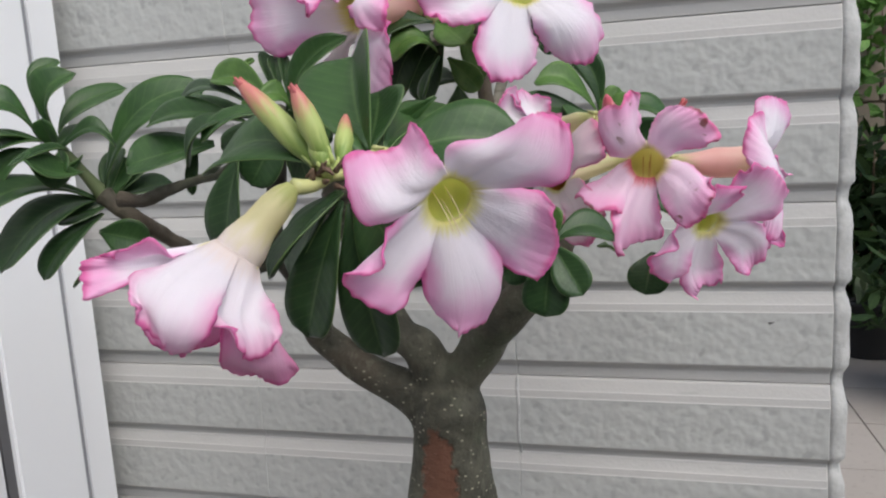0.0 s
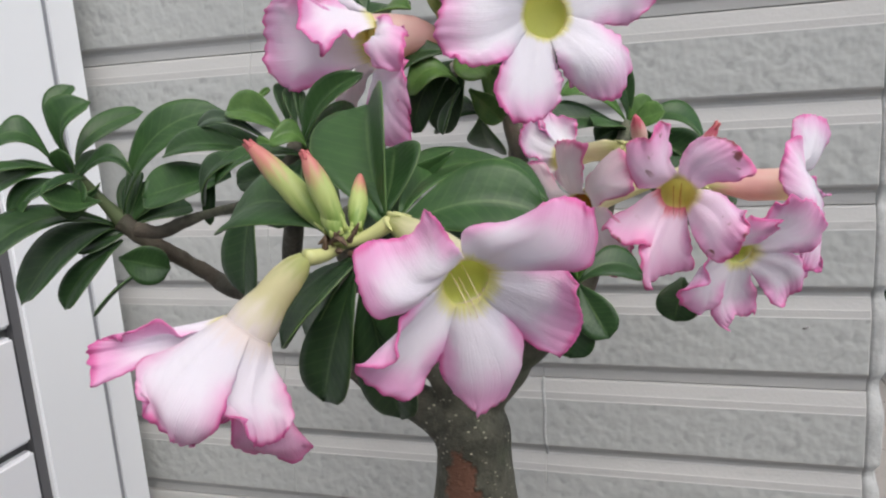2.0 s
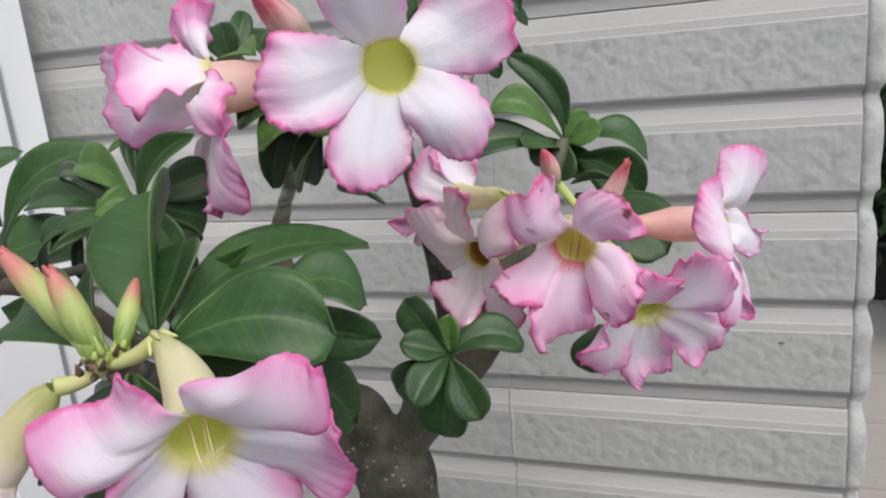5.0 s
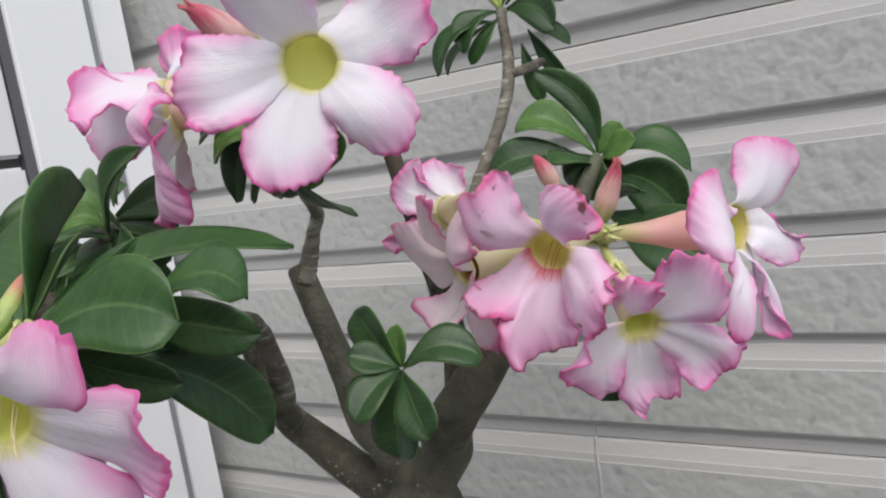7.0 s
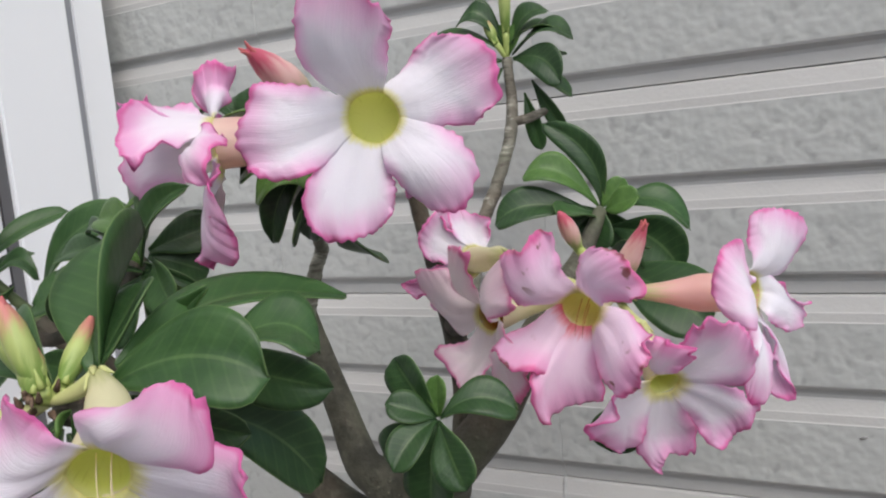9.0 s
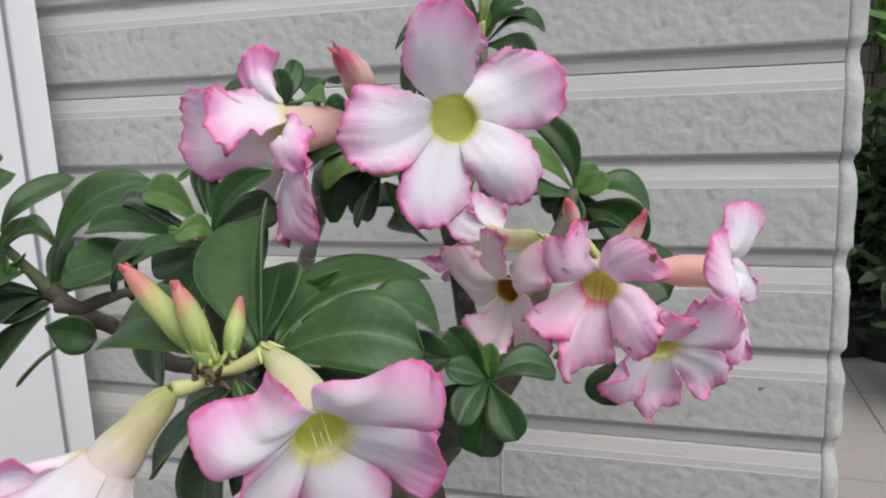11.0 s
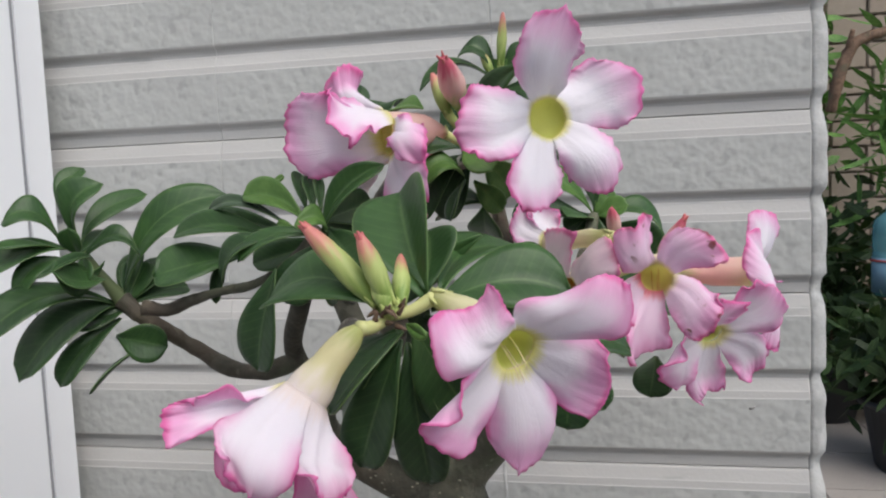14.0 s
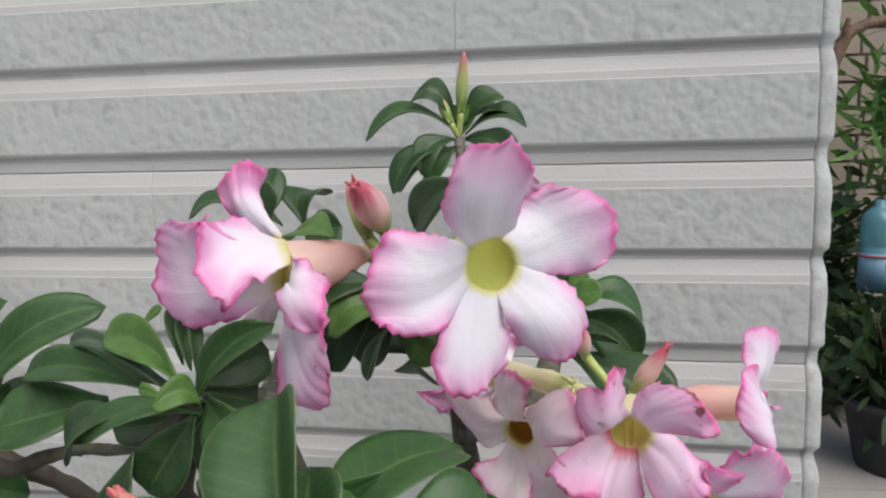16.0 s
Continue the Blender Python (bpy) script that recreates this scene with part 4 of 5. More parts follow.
leaf((-0.1299, 0.2506, 0.9090), (-0.1377, 0.2507, 0.9110), 0.0041, None, (-0.0005, -0.0002, 0.0007), mat=LEAF_YOUNG, fold=0.20, across=(-0.2471, 0.5939, 0.7657))
leaf((-0.1196, 0.2494, 0.9077), (-0.0949, 0.2492, 0.9319), 0.0106, None, (-0.0021, -0.0003, 0.0031), mat=LEAF_MID, fold=0.35, across=(-0.7974, 0.3255, 0.5081))
leaf((-0.1179, 0.2478, 0.9061), (-0.1495, 0.2402, 0.8985), 0.0107, None, (-0.0021, -0.0001, 0.0041), mat=LEAF_MID, fold=0.15, across=(-0.5830, 0.6702, 0.4592))
leaf((-0.1187, 0.2519, 0.9053), (-0.1514, 0.2571, 0.8959), 0.0134, None, (0.0006, 0.0004, -0.0013), mat=LEAF_DARK, fold=0.20, across=(-0.4351, 0.4637, 0.7718))
leaf((-0.1182, 0.2521, 0.9048), (-0.1452, 0.2584, 0.8842), 0.0108, None, (0.0013, 0.0009, -0.0010), mat=LEAF_DARK, fold=0.20, across=(-0.5740, 0.3032, 0.7607))
leaf((-0.2456, 0.2697, 0.9061), (-0.2598, 0.2539, 0.9147), 0.0145, (0.0, -1.0, 0.8), (0.0002, 0.0000, 0.0082), mat=LEAF_MID)
leaf((-0.2459, 0.2693, 0.9029), (-0.2565, 0.2455, 0.9051), 0.0101, (0.0, -0.45, 1.0), mat=LEAF_MID)
leaf((-0.2436, 0.2716, 0.9022), (-0.2648, 0.2469, 0.8931), 0.0145, (0.0, -1.0, 0.8), (0.0003, 0.0005, 0.0038), mat=LEAF_MID)
leaf((-0.2330, 0.2803, 0.8953), (-0.2394, 0.2556, 0.8966), 0.0117, (0.0, -1.0, 0.15), (-0.0006, -0.0013, -0.0078), mat=LEAF_MID)
leaf((-0.2427, 0.2721, 0.8978), (-0.2573, 0.2548, 0.8832), 0.0102, (0.0, -1.0, 0.15), (-0.0020, -0.0016, 0.0045), mat=LEAF_MID)
leaf((-0.2405, 0.2743, 0.8990), (-0.2397, 0.2670, 0.9116), 0.0102, (0.0, -1.0, 0.15), mat=LEAF_MID)
leaf((-0.2394, 0.2752, 0.8989), (-0.2321, 0.2672, 0.8880), 0.0090, (0.0, -1.0, 0.15), mat=LEAF_MID)
leaf((-0.2404, 0.2744, 0.9001), (-0.2361, 0.2936, 0.9080), 0.0133, (0.0, -1.0, 0.8), mat=LEAF_MID)
leaf((-0.2339, 0.2872, 0.8756), (-0.2553, 0.2306, 0.8689), 0.0210, (0.0, -1.0, 0.8), (-0.0016, -0.0005, 0.0087), mat=LEAF_DARK)
leaf((-0.2339, 0.2871, 0.8750), (-0.2558, 0.2511, 0.8492), 0.0238, (0.0, -1.0, 0.8), (-0.0004, 0.0008, 0.0067), mat=LEAF_DARK)
leaf((-0.2301, 0.2900, 0.8732), (-0.2465, 0.2740, 0.8670), 0.0117, (0.0, -1.0, 0.8), (0.0005, 0.0003, -0.0011), mat=LEAF_DARK)
leaf((-0.2318, 0.2878, 0.8690), (-0.2477, 0.2649, 0.8432), 0.0134, (0.0, -1.0, 0.15), (-0.0024, -0.0023, -0.0003), mat=LEAF_DARK)
leaf((-0.2244, 0.2872, 0.8549), (-0.2375, 0.2697, 0.8389), 0.0067, (-0.9, -0.8, 0.3), mat=LEAF_DARK)
leaf((-0.2332, 0.2851, 0.8612), (-0.2122, 0.2917, 0.8550), 0.0175, (0.0, -1.0, 0.15), mat=LEAF_MID)
leaf((-0.2295, 0.2908, 0.8756), (-0.2254, 0.3027, 0.8929), 0.0136, (0.0, -1.0, 0.15), mat=LEAF_MID)
leaf((-0.2304, 0.2902, 0.8763), (-0.2330, 0.3021, 0.8927), 0.0122, (0.9, -0.8, 0.3), mat=LEAF_MID)
leaf((-0.2301, 0.2903, 0.8757), (-0.2197, 0.3099, 0.8932), 0.0145, (0.0, -1.0, 0.15), mat=LEAF_DARK)
leaf((-0.2309, 0.2898, 0.8763), (-0.2331, 0.3057, 0.8974), 0.0127, (0.0, -1.0, 0.15), mat=LEAF_MID)
leaf((-0.2294, 0.2908, 0.8750), (-0.2145, 0.3164, 0.8797), 0.0161, (0.0, -1.0, 0.8), mat=LEAF_DARK)
leaf((-0.1356, 0.2451, 0.9066), (-0.1591, 0.2462, 0.8899), 0.0125, (-0.9, -0.8, 0.3), (-0.0036, -0.0012, 0.0045), mat=LEAF_DARK)
leaf((-0.1212, 0.2519, 0.9085), (-0.1125, 0.2654, 0.8943), 0.0143, (0.0, -1.0, 0.15), mat=LEAF_DARK)
leaf((-0.1230, 0.2509, 0.9059), (-0.1217, 0.2671, 0.8790), 0.0158, (0.9, -0.8, 0.3), mat=LEAF_DARK)
leaf((-0.1210, 0.2505, 0.9039), (-0.1344, 0.2459, 0.8822), 0.0165, (0.0, -1.0, 0.15), mat=LEAF_DARK)
leaf((-0.1185, 0.2538, 0.9090), (-0.1049, 0.2467, 0.8948), 0.0153, (0.0, -1.0, 0.15), mat=LEAF_MID)
leaf((-0.1358, 0.2427, 0.8952), (-0.1472, 0.2466, 0.8560), 0.0190, (-0.1, -1.0, 0.3), mat=LEAF_DARK)
leaf((-0.1211, 0.2544, 0.9118), (-0.1065, 0.2714, 0.9178), 0.0145, (0.0, -1.0, 0.15), mat=LEAF_DARK)
leaf((-0.1212, 0.2541, 0.9102), (-0.1094, 0.2678, 0.9023), 0.0185, (0.0, -1.0, 0.8), mat=LEAF_DARK)
leaf((-0.1339, 0.3219, 0.9515), (-0.1519, 0.3113, 0.9551), 0.0133, (0.0, -0.45, 1.0), (-0.0004, 0.0003, 0.0071), mat=LEAF_DARK)
leaf((-0.1283, 0.3246, 0.9512), (-0.1306, 0.3242, 0.9682), 0.0149, (0.0, -1.0, 0.15), mat=LEAF_DARK)
leaf((-0.1147, 0.3299, 0.9506), (-0.1106, 0.3424, 0.9616), 0.0205, (0.0, -1.0, 0.8), (-0.0055, -0.0018, 0.0050), mat=LEAF_DARK)
leaf((-0.1147, 0.3294, 0.9463), (-0.0998, 0.3290, 0.9506), 0.0157, (0.0, -1.0, 0.15), mat=LEAF_DARK)
leaf((-0.1283, 0.3248, 0.9533), (-0.1283, 0.3382, 0.9724), 0.0090, (0.9, -0.8, 0.3), mat=LEAF_DARK)
leaf((-0.1226, 0.3265, 0.9467), (-0.1454, 0.3261, 0.9445), 0.0098, (0.0, -1.0, 0.15), mat=LEAF_DARK)
leaf((-0.1226, 0.3270, 0.9509), (-0.1540, 0.3341, 0.9637), 0.0122, (0.0, -0.45, 1.0), (-0.0011, -0.0003, 0.0032), mat=LEAF_DARK)
leaf((-0.0692, 0.2784, 0.9349), (-0.0879, 0.2763, 0.9103), 0.0125, (0.0, -1.0, 0.15), (-0.0026, 0.0002, 0.0043), mat=LEAF_DARK)
leaf((-0.0675, 0.2785, 0.9331), (-0.0818, 0.2887, 0.9097), 0.0125, (0.0, -1.0, 0.15), mat=LEAF_DARK)
leaf((-0.0714, 0.2775, 0.9377), (-0.0958, 0.2735, 0.9327), 0.0140, (0.0, -1.0, 0.8), (-0.0016, -0.0005, 0.0026))
leaf((-0.0705, 0.2778, 0.9377), (-0.0580, 0.2703, 0.9284), 0.0153, (0.0, -1.0, 0.8))
leaf((-0.0665, 0.2781, 0.9247), (-0.0559, 0.2829, 0.9127), 0.0097, (0.0, -1.0, 0.15))
leaf((-0.0466, 0.2827, 0.9688), (-0.0678, 0.3111, 0.9514), 0.0145, (0.0, -1.0, 0.15), (0.0001, 0.0002, 0.0028))
leaf((-0.0703, 0.2776, 0.9272), (-0.0859, 0.2682, 0.9240), 0.0141, (0.0, -1.0, 0.8), (-0.0006, -0.0007, 0.0063))
leaf((-0.0697, 0.2780, 0.9254), (-0.0752, 0.2711, 0.9095), 0.0098, (-0.9, -0.8, 0.3), mat=LEAF_DARK)
leaf((-0.0624, 0.2786, 0.9336), (-0.0520, 0.2896, 0.9192), 0.0153, (0.0, -1.0, 0.15))
leaf((-0.0631, 0.2789, 0.9163), (-0.0851, 0.3053, 0.9092), 0.0143, (0.0, -1.0, 0.8), (-0.0000, -0.0000, 0.0031))
leaf((-0.0632, 0.2787, 0.9142), (-0.0650, 0.3075, 0.9010), 0.0153, (0.0, -1.0, 0.15))
leaf((-0.0845, 0.2717, 0.9532), (-0.1039, 0.2845, 0.9508), 0.0148, (0.0, -0.45, 1.0), (0.0009, 0.0003, 0.0020))
leaf((-0.0769, 0.4790, 0.9864), (-0.1273, 0.4650, 0.9839), 0.0229, (0.0, -0.45, 1.0), (-0.0016, -0.0009, 0.0122))
leaf((-0.0769, 0.4790, 0.9883), (-0.1027, 0.4721, 1.0056), 0.0152, (0.0, -1.0, 0.8), (0.0000, -0.0009, 0.0124))
leaf((-0.0750, 0.4792, 0.9882), (-0.0521, 0.4799, 1.0063), 0.0152, (0.0, -1.0, 0.8), (-0.0016, -0.0006, 0.0070))
leaf((-0.0741, 0.4794, 0.9863), (-0.0399, 0.4812, 0.9897), 0.0195, (0.0, -0.45, 1.0), (0.0026, -0.0001, 0.0083))
leaf((-0.0741, 0.4795, 0.9844), (-0.0500, 0.5013, 0.9850), 0.0153, (0.0, -0.45, 1.0))
leaf((-0.0788, 0.4788, 0.9836), (-0.0967, 0.4642, 0.9648), 0.0160, (0.0, -1.0, 0.15), (-0.0051, -0.0010, 0.0058))
leaf((-0.0798, 0.4786, 0.9799), (-0.1106, 0.4695, 0.9553), 0.0146, (-0.9, -0.8, 0.3), (-0.0048, -0.0010, 0.0000))
leaf((-0.0741, 0.4795, 0.9835), (-0.0445, 0.4690, 0.9668), 0.0187, (0.0, -1.0, 0.15), (0.0037, 0.0003, 0.0056), mat=LEAF_DARK)
leaf((-0.0769, 0.4791, 0.9854), (-0.0690, 0.4790, 1.0028), 0.0084, (0.0, -1.0, 0.15))
leaf((-0.0775, 0.4790, 0.9855), (-0.0808, 0.4774, 1.0031), 0.0084, (0.0, -1.0, 0.15))
leaf((-0.0811, 0.4781, 0.9784), (-0.1122, 0.4616, 0.9548), 0.0152, (0.0, -1.0, 0.8), (-0.0041, -0.0034, 0.0076))
leaf((-0.0800, 0.4785, 0.9800), (-0.0963, 0.4718, 0.9587), 0.0092, (0.0, -1.0, 0.15))
leaf((-0.0690, 0.4833, 0.9798), (-0.0462, 0.4932, 0.9605), 0.0138, (0.0, -0.45, 1.0))
leaf((-0.0703, 0.4837, 0.9654), (-0.0635, 0.4868, 0.9330), 0.0098, (0.0, -1.0, 0.15))
leaf((-0.0660, 0.4851, 0.9719), (-0.0505, 0.4918, 0.9406), 0.0091, (0.0, -1.0, 0.15))
leaf((-0.0771, 0.4780, 0.9903), (-0.0485, 0.4882, 0.9942), 0.0173, (0.0, -0.45, 1.0), (0.0011, -0.0008, 0.0061))
leaf((-0.0197, 0.4373, 0.9028), (-0.0531, 0.4241, 0.9207), 0.0168, (0.0, -1.0, 0.8), (-0.0018, -0.0005, 0.0098), mat=LEAF_YOUNG)
leaf((-0.0192, 0.4372, 0.8988), (-0.0660, 0.4159, 0.8987), 0.0190, (0.0, -1.0, 0.8), (-0.0064, -0.0021, 0.0068), mat=LEAF_DARK)
leaf((-0.0189, 0.4376, 0.9035), (-0.0450, 0.4362, 0.9458), 0.0151, (0.0, -1.0, 0.15), (0.0080, 0.0024, 0.0030))
leaf((-0.0190, 0.4376, 0.9027), (-0.0079, 0.4408, 0.9158), 0.0108, (0.0, -1.0, 0.15), mat=LEAF_YOUNG)
leaf((-0.0176, 0.4378, 0.9010), (0.0004, 0.4321, 0.9073), 0.0151, (0.0, -1.0, 0.8), mat=LEAF_YOUNG)
leaf((-0.0168, 0.4380, 0.9009), (0.0208, 0.4431, 0.8898), 0.0196, (0.0, -0.45, 1.0), (0.0031, 0.0012, 0.0082))
leaf((-0.0158, 0.4373, 0.8929), (0.0177, 0.4339, 0.8702), 0.0273, (0.0, -1.0, 0.15), (0.0038, 0.0015, 0.0056), mat=LEAF_DARK)
leaf((-0.0147, 0.4329, 0.8744), (0.0313, 0.4125, 0.8507), 0.0348, (0.0, -1.0, 0.8), (0.0046, 0.0009, -0.0005), mat=LEAF_DARK)
leaf((-0.0200, 0.4368, 0.8981), (-0.0351, 0.4158, 0.9026), 0.0193, (0.0, -0.45, 1.0))
leaf((-0.0161, 0.4345, 0.8805), (0.0068, 0.4106, 0.8867), 0.0106, (0.9, -0.8, 0.3))
leaf((-0.0190, 0.4375, 0.9024), (-0.0221, 0.4298, 0.8825), 0.0179, (0.0, -1.0, 0.15), mat=LEAF_DARK)
leaf((-0.0191, 0.4374, 0.9015), (-0.0364, 0.4349, 0.8934), 0.0162, (0.0, -1.0, 0.8), mat=LEAF_DARK)
leaf((-0.0183, 0.4377, 0.9019), (-0.0079, 0.4402, 0.8840), 0.0157, (0.0, -1.0, 0.15), mat=LEAF_DARK)
leaf((0.0077, 0.3506, 0.8377), (0.0039, 0.3435, 0.8196), 0.0187, (0.0, -1.0, 0.15), mat=LEAF_DARK)
leaf((-0.0133, 0.3494, 0.8429), (-0.0103, 0.3285, 0.8444), 0.0092, (0.0, -1.0, 0.15))
leaf((-0.0299, 0.2722, 0.8561), (-0.0434, 0.2729, 0.8737), 0.0134, (0.0, -1.0, 0.15), mat=LEAF_DARK)
leaf((-0.0301, 0.2720, 0.8559), (-0.0431, 0.2649, 0.8619), 0.0104, (0.0, -1.0, 0.8), mat=LEAF_DARK)
leaf((-0.0293, 0.2726, 0.8561), (-0.0284, 0.2723, 0.8692), 0.0072, (0.0, -1.0, 0.15), mat=LEAF_YOUNG)
leaf((-0.0290, 0.2725, 0.8556), (-0.0076, 0.2826, 0.8561), 0.0136, (0.0, -1.0, 0.8), (-0.0007, 0.0012, 0.0044), mat=LEAF_DARK)
leaf((-0.0296, 0.2720, 0.8552), (-0.0367, 0.2554, 0.8453), 0.0110, (0.0, -1.0, 0.15), (-0.0012, -0.0001, 0.0016), mat=LEAF_DARK)
leaf((-0.0292, 0.2721, 0.8549), (-0.0183, 0.2645, 0.8377), 0.0136, (0.0, -1.0, 0.15), mat=LEAF_DARK)
leaf((-0.0298, 0.2716, 0.8543), (-0.0327, 0.2685, 0.8286), 0.0175, (0.0, -1.0, 0.15), mat=LEAF_DARK)
leaf((-0.0311, 0.2711, 0.8545), (-0.0485, 0.2695, 0.8435), 0.0131, (0.0, -1.0, 0.15), mat=LEAF_DARK)
leaf((-0.0277, 0.2734, 0.8559), (-0.0228, 0.2938, 0.8570), 0.0109, (0.0, -0.45, 1.0), mat=LEAF_DARK)

# ---- flowers ----
f = blossom((-0.0489, 0.2976, 0.9510), (-0.0363, 0.2632, 0.9462), (0.5001, -0.8650, 0.0400), 0.0086, TUBE_CREAM, THROAT, "open white blossom with narrow pink rim and yellow throat", (-0.0660, 0.2858, 0.9365), depth=0.0045)
lobes(f, [
    ((-0.0466, 0.2444, 0.9633), (-0.0383, 0.2412, 0.9787), (-0.0287, 0.2375, 0.9781), (-0.0231, 0.2534, 0.9702), (-0.0286, 0.2605, 0.9586), PETAL_WHITE, {"teeth": 0.0005, "ruffle": 0.0014}),
    ((-0.0316, 0.2758, 0.9618), (-0.0197, 0.2727, 0.9673), (-0.0029, 0.2724, 0.9609), (-0.0056, 0.2703, 0.9461), (-0.0207, 0.2712, 0.9423), PETAL_WHITE, {"teeth": 0.0005, "ruffle": 0.0014}),
    ((-0.0132, 0.2697, 0.9389), (-0.0103, 0.2734, 0.9293), (-0.0140, 0.2683, 0.9183), (-0.0285, 0.2657, 0.9223), (-0.0321, 0.2609, 0.9309), PETAL_WHITE, {"teeth": 0.0005, "ruffle": 0.0014}),
    ((-0.0331, 0.2654, 0.9296), (-0.0315, 0.2607, 0.9195), (-0.0380, 0.2496, 0.9138), (-0.0459, 0.2437, 0.9159), (-0.0489, 0.2447, 0.9282), PETAL_WHITE, {"teeth": 0.0005, "ruffle": 0.0014}),
    ((-0.0479, 0.2430, 0.9324), (-0.0589, 0.2400, 0.9368), (-0.0672, 0.2417, 0.9401), (-0.0594, 0.2422, 0.9565), (-0.0494, 0.2516, 0.9560), PETAL_WHITE, {"teeth": 0.0005, "ruffle": 0.0014}),
])
f = blossom((-0.0646, 0.1860, 0.8934), (-0.0410, 0.1655, 0.8830), (0.5737, -0.7744, -0.2667), 0.0064, TUBE_CREAM, THROAT, "open white blossom with broad pink rim and yellow throat", (-0.0771, 0.1829, 0.8883), reach=(-0.0390, 0.1655, 0.8755))
lobes(f, [
    ((-0.0546, 0.1462, 0.8804), (-0.0574, 0.1447, 0.8947), (-0.0481, 0.1528, 0.8968), (-0.0449, 0.1531, 0.9007), (-0.0405, 0.1580, 0.8925), PETAL, {"fold": 0.0014, "ruffle": 0.0007, "teeth": 0.0003}),
    ((-0.0398, 0.1610, 0.8954), (-0.0278, 0.1638, 0.8979), (-0.0201, 0.1630, 0.9015), (-0.0147, 0.1622, 0.8982), (-0.0149, 0.1644, 0.8865), PETAL, {"fold": 0.0014, "ruffle": 0.0007, "teeth": 0.0003}),
    ((-0.0240, 0.1797, 0.8837), (-0.0190, 0.1771, 0.8798), (-0.0193, 0.1799, 0.8663), (-0.0239, 0.1791, 0.8629), (-0.0344, 0.1802, 0.8663), PETAL, {"fold": 0.0014, "ruffle": 0.0007, "teeth": 0.0003}),
    ((-0.0314, 0.1832, 0.8626), (-0.0365, 0.1850, 0.8532), (-0.0395, 0.1690, 0.8505), (-0.0472, 0.1688, 0.8542), (-0.0493, 0.1667, 0.8627), PETAL, {"fold": 0.0014, "ruffle": 0.0007, "teeth": 0.0003}),
    ((-0.0492, 0.1615, 0.8628), (-0.0527, 0.1570, 0.8587), (-0.0607, 0.1500, 0.8658), (-0.0519, 0.1491, 0.8715), (-0.0527, 0.1515, 0.8766), PETAL, {"fold": 0.0014, "ruffle": 0.0007, "teeth": 0.0003}),
])
f = blossom((-0.0832, 0.1735, 0.8868), (-0.0968, 0.1630, 0.8692), (-0.50, -0.43, -0.75), 0.0064, TUBE_GREEN, THROAT, "drooping pink and white trumpet blossom with green-cream tube", (-0.0771, 0.1829, 0.8883), belly=0.80, full=0.0042, leafy=0)
lobes(f, [
    ((-0.1102, 0.1543, 0.8751), (-0.1181, 0.1475, 0.8750), (-0.1233, 0.1433, 0.8731), (-0.1220, 0.1439, 0.8662), (-0.1140, 0.1476, 0.8672), PETAL, {"back": 0.0030, "seat": 0.99, "dish": 0.05, "lead": 0.4, "fold": 0.0035, "ruffle": 0.0016}),
    ((-0.1083, 0.1409, 0.8711), (-0.1022, 0.1360, 0.8649), (-0.1007, 0.1357, 0.8581), (-0.0986, 0.1414, 0.8534), (-0.0900, 0.1412, 0.8582), PETAL_CREAM, {"back": 0.0030, "seat": 0.99, "dish": -0.24, "lead": 0.55, "roll": 0.0, "room": 0.80}),
    ((-0.0958, 0.1472, 0.8614), (-0.0859, 0.1425, 0.8572), (-0.0849, 0.1479, 0.8498), (-0.0800, 0.1519, 0.8525), (-0.0812, 0.1570, 0.8598), PETAL_CREAM, {"back": 0.0030, "seat": 0.99, "dish": -0.24, "lead": 0.55, "roll": 0.0, "room": 0.80}),
    ((-0.0936, 0.1512, 0.8539), (-0.0966, 0.1572, 0.8444), (-0.0885, 0.1602, 0.8393), (-0.0845, 0.1662, 0.8412), (-0.0828, 0.1609, 0.8499), PETAL_DEEP, {"back": 0.0030, "seat": 0.99, "dish": -0.24, "lead": 0.55, "roll": 0.0, "room": 0.80, "teeth": 0.0002}),
    ((-0.1162, 0.1548, 0.8601), (-0.1154, 0.1530, 0.8535), (-0.1120, 0.1535, 0.8498), (-0.1014, 0.1590, 0.8495), (-0.0984, 0.1612, 0.8517), PETAL_DEEP, {"back": 0.0030, "seat": 0.99, "dish": -0.1, "lead": 0.4, "turn": 49.0, "teeth": 0.0002}),
])
f = blossom((-0.0815, 0.2985, 0.9452), (-0.0990, 0.2660, 0.9440), (-0.8434, -0.5348, -0.0514), 0.0084, TUBE_PINK, THROAT, "sideways pink blossom with salmon tube and folded petals", (-0.0660, 0.2858, 0.9365), depth=0.0040)
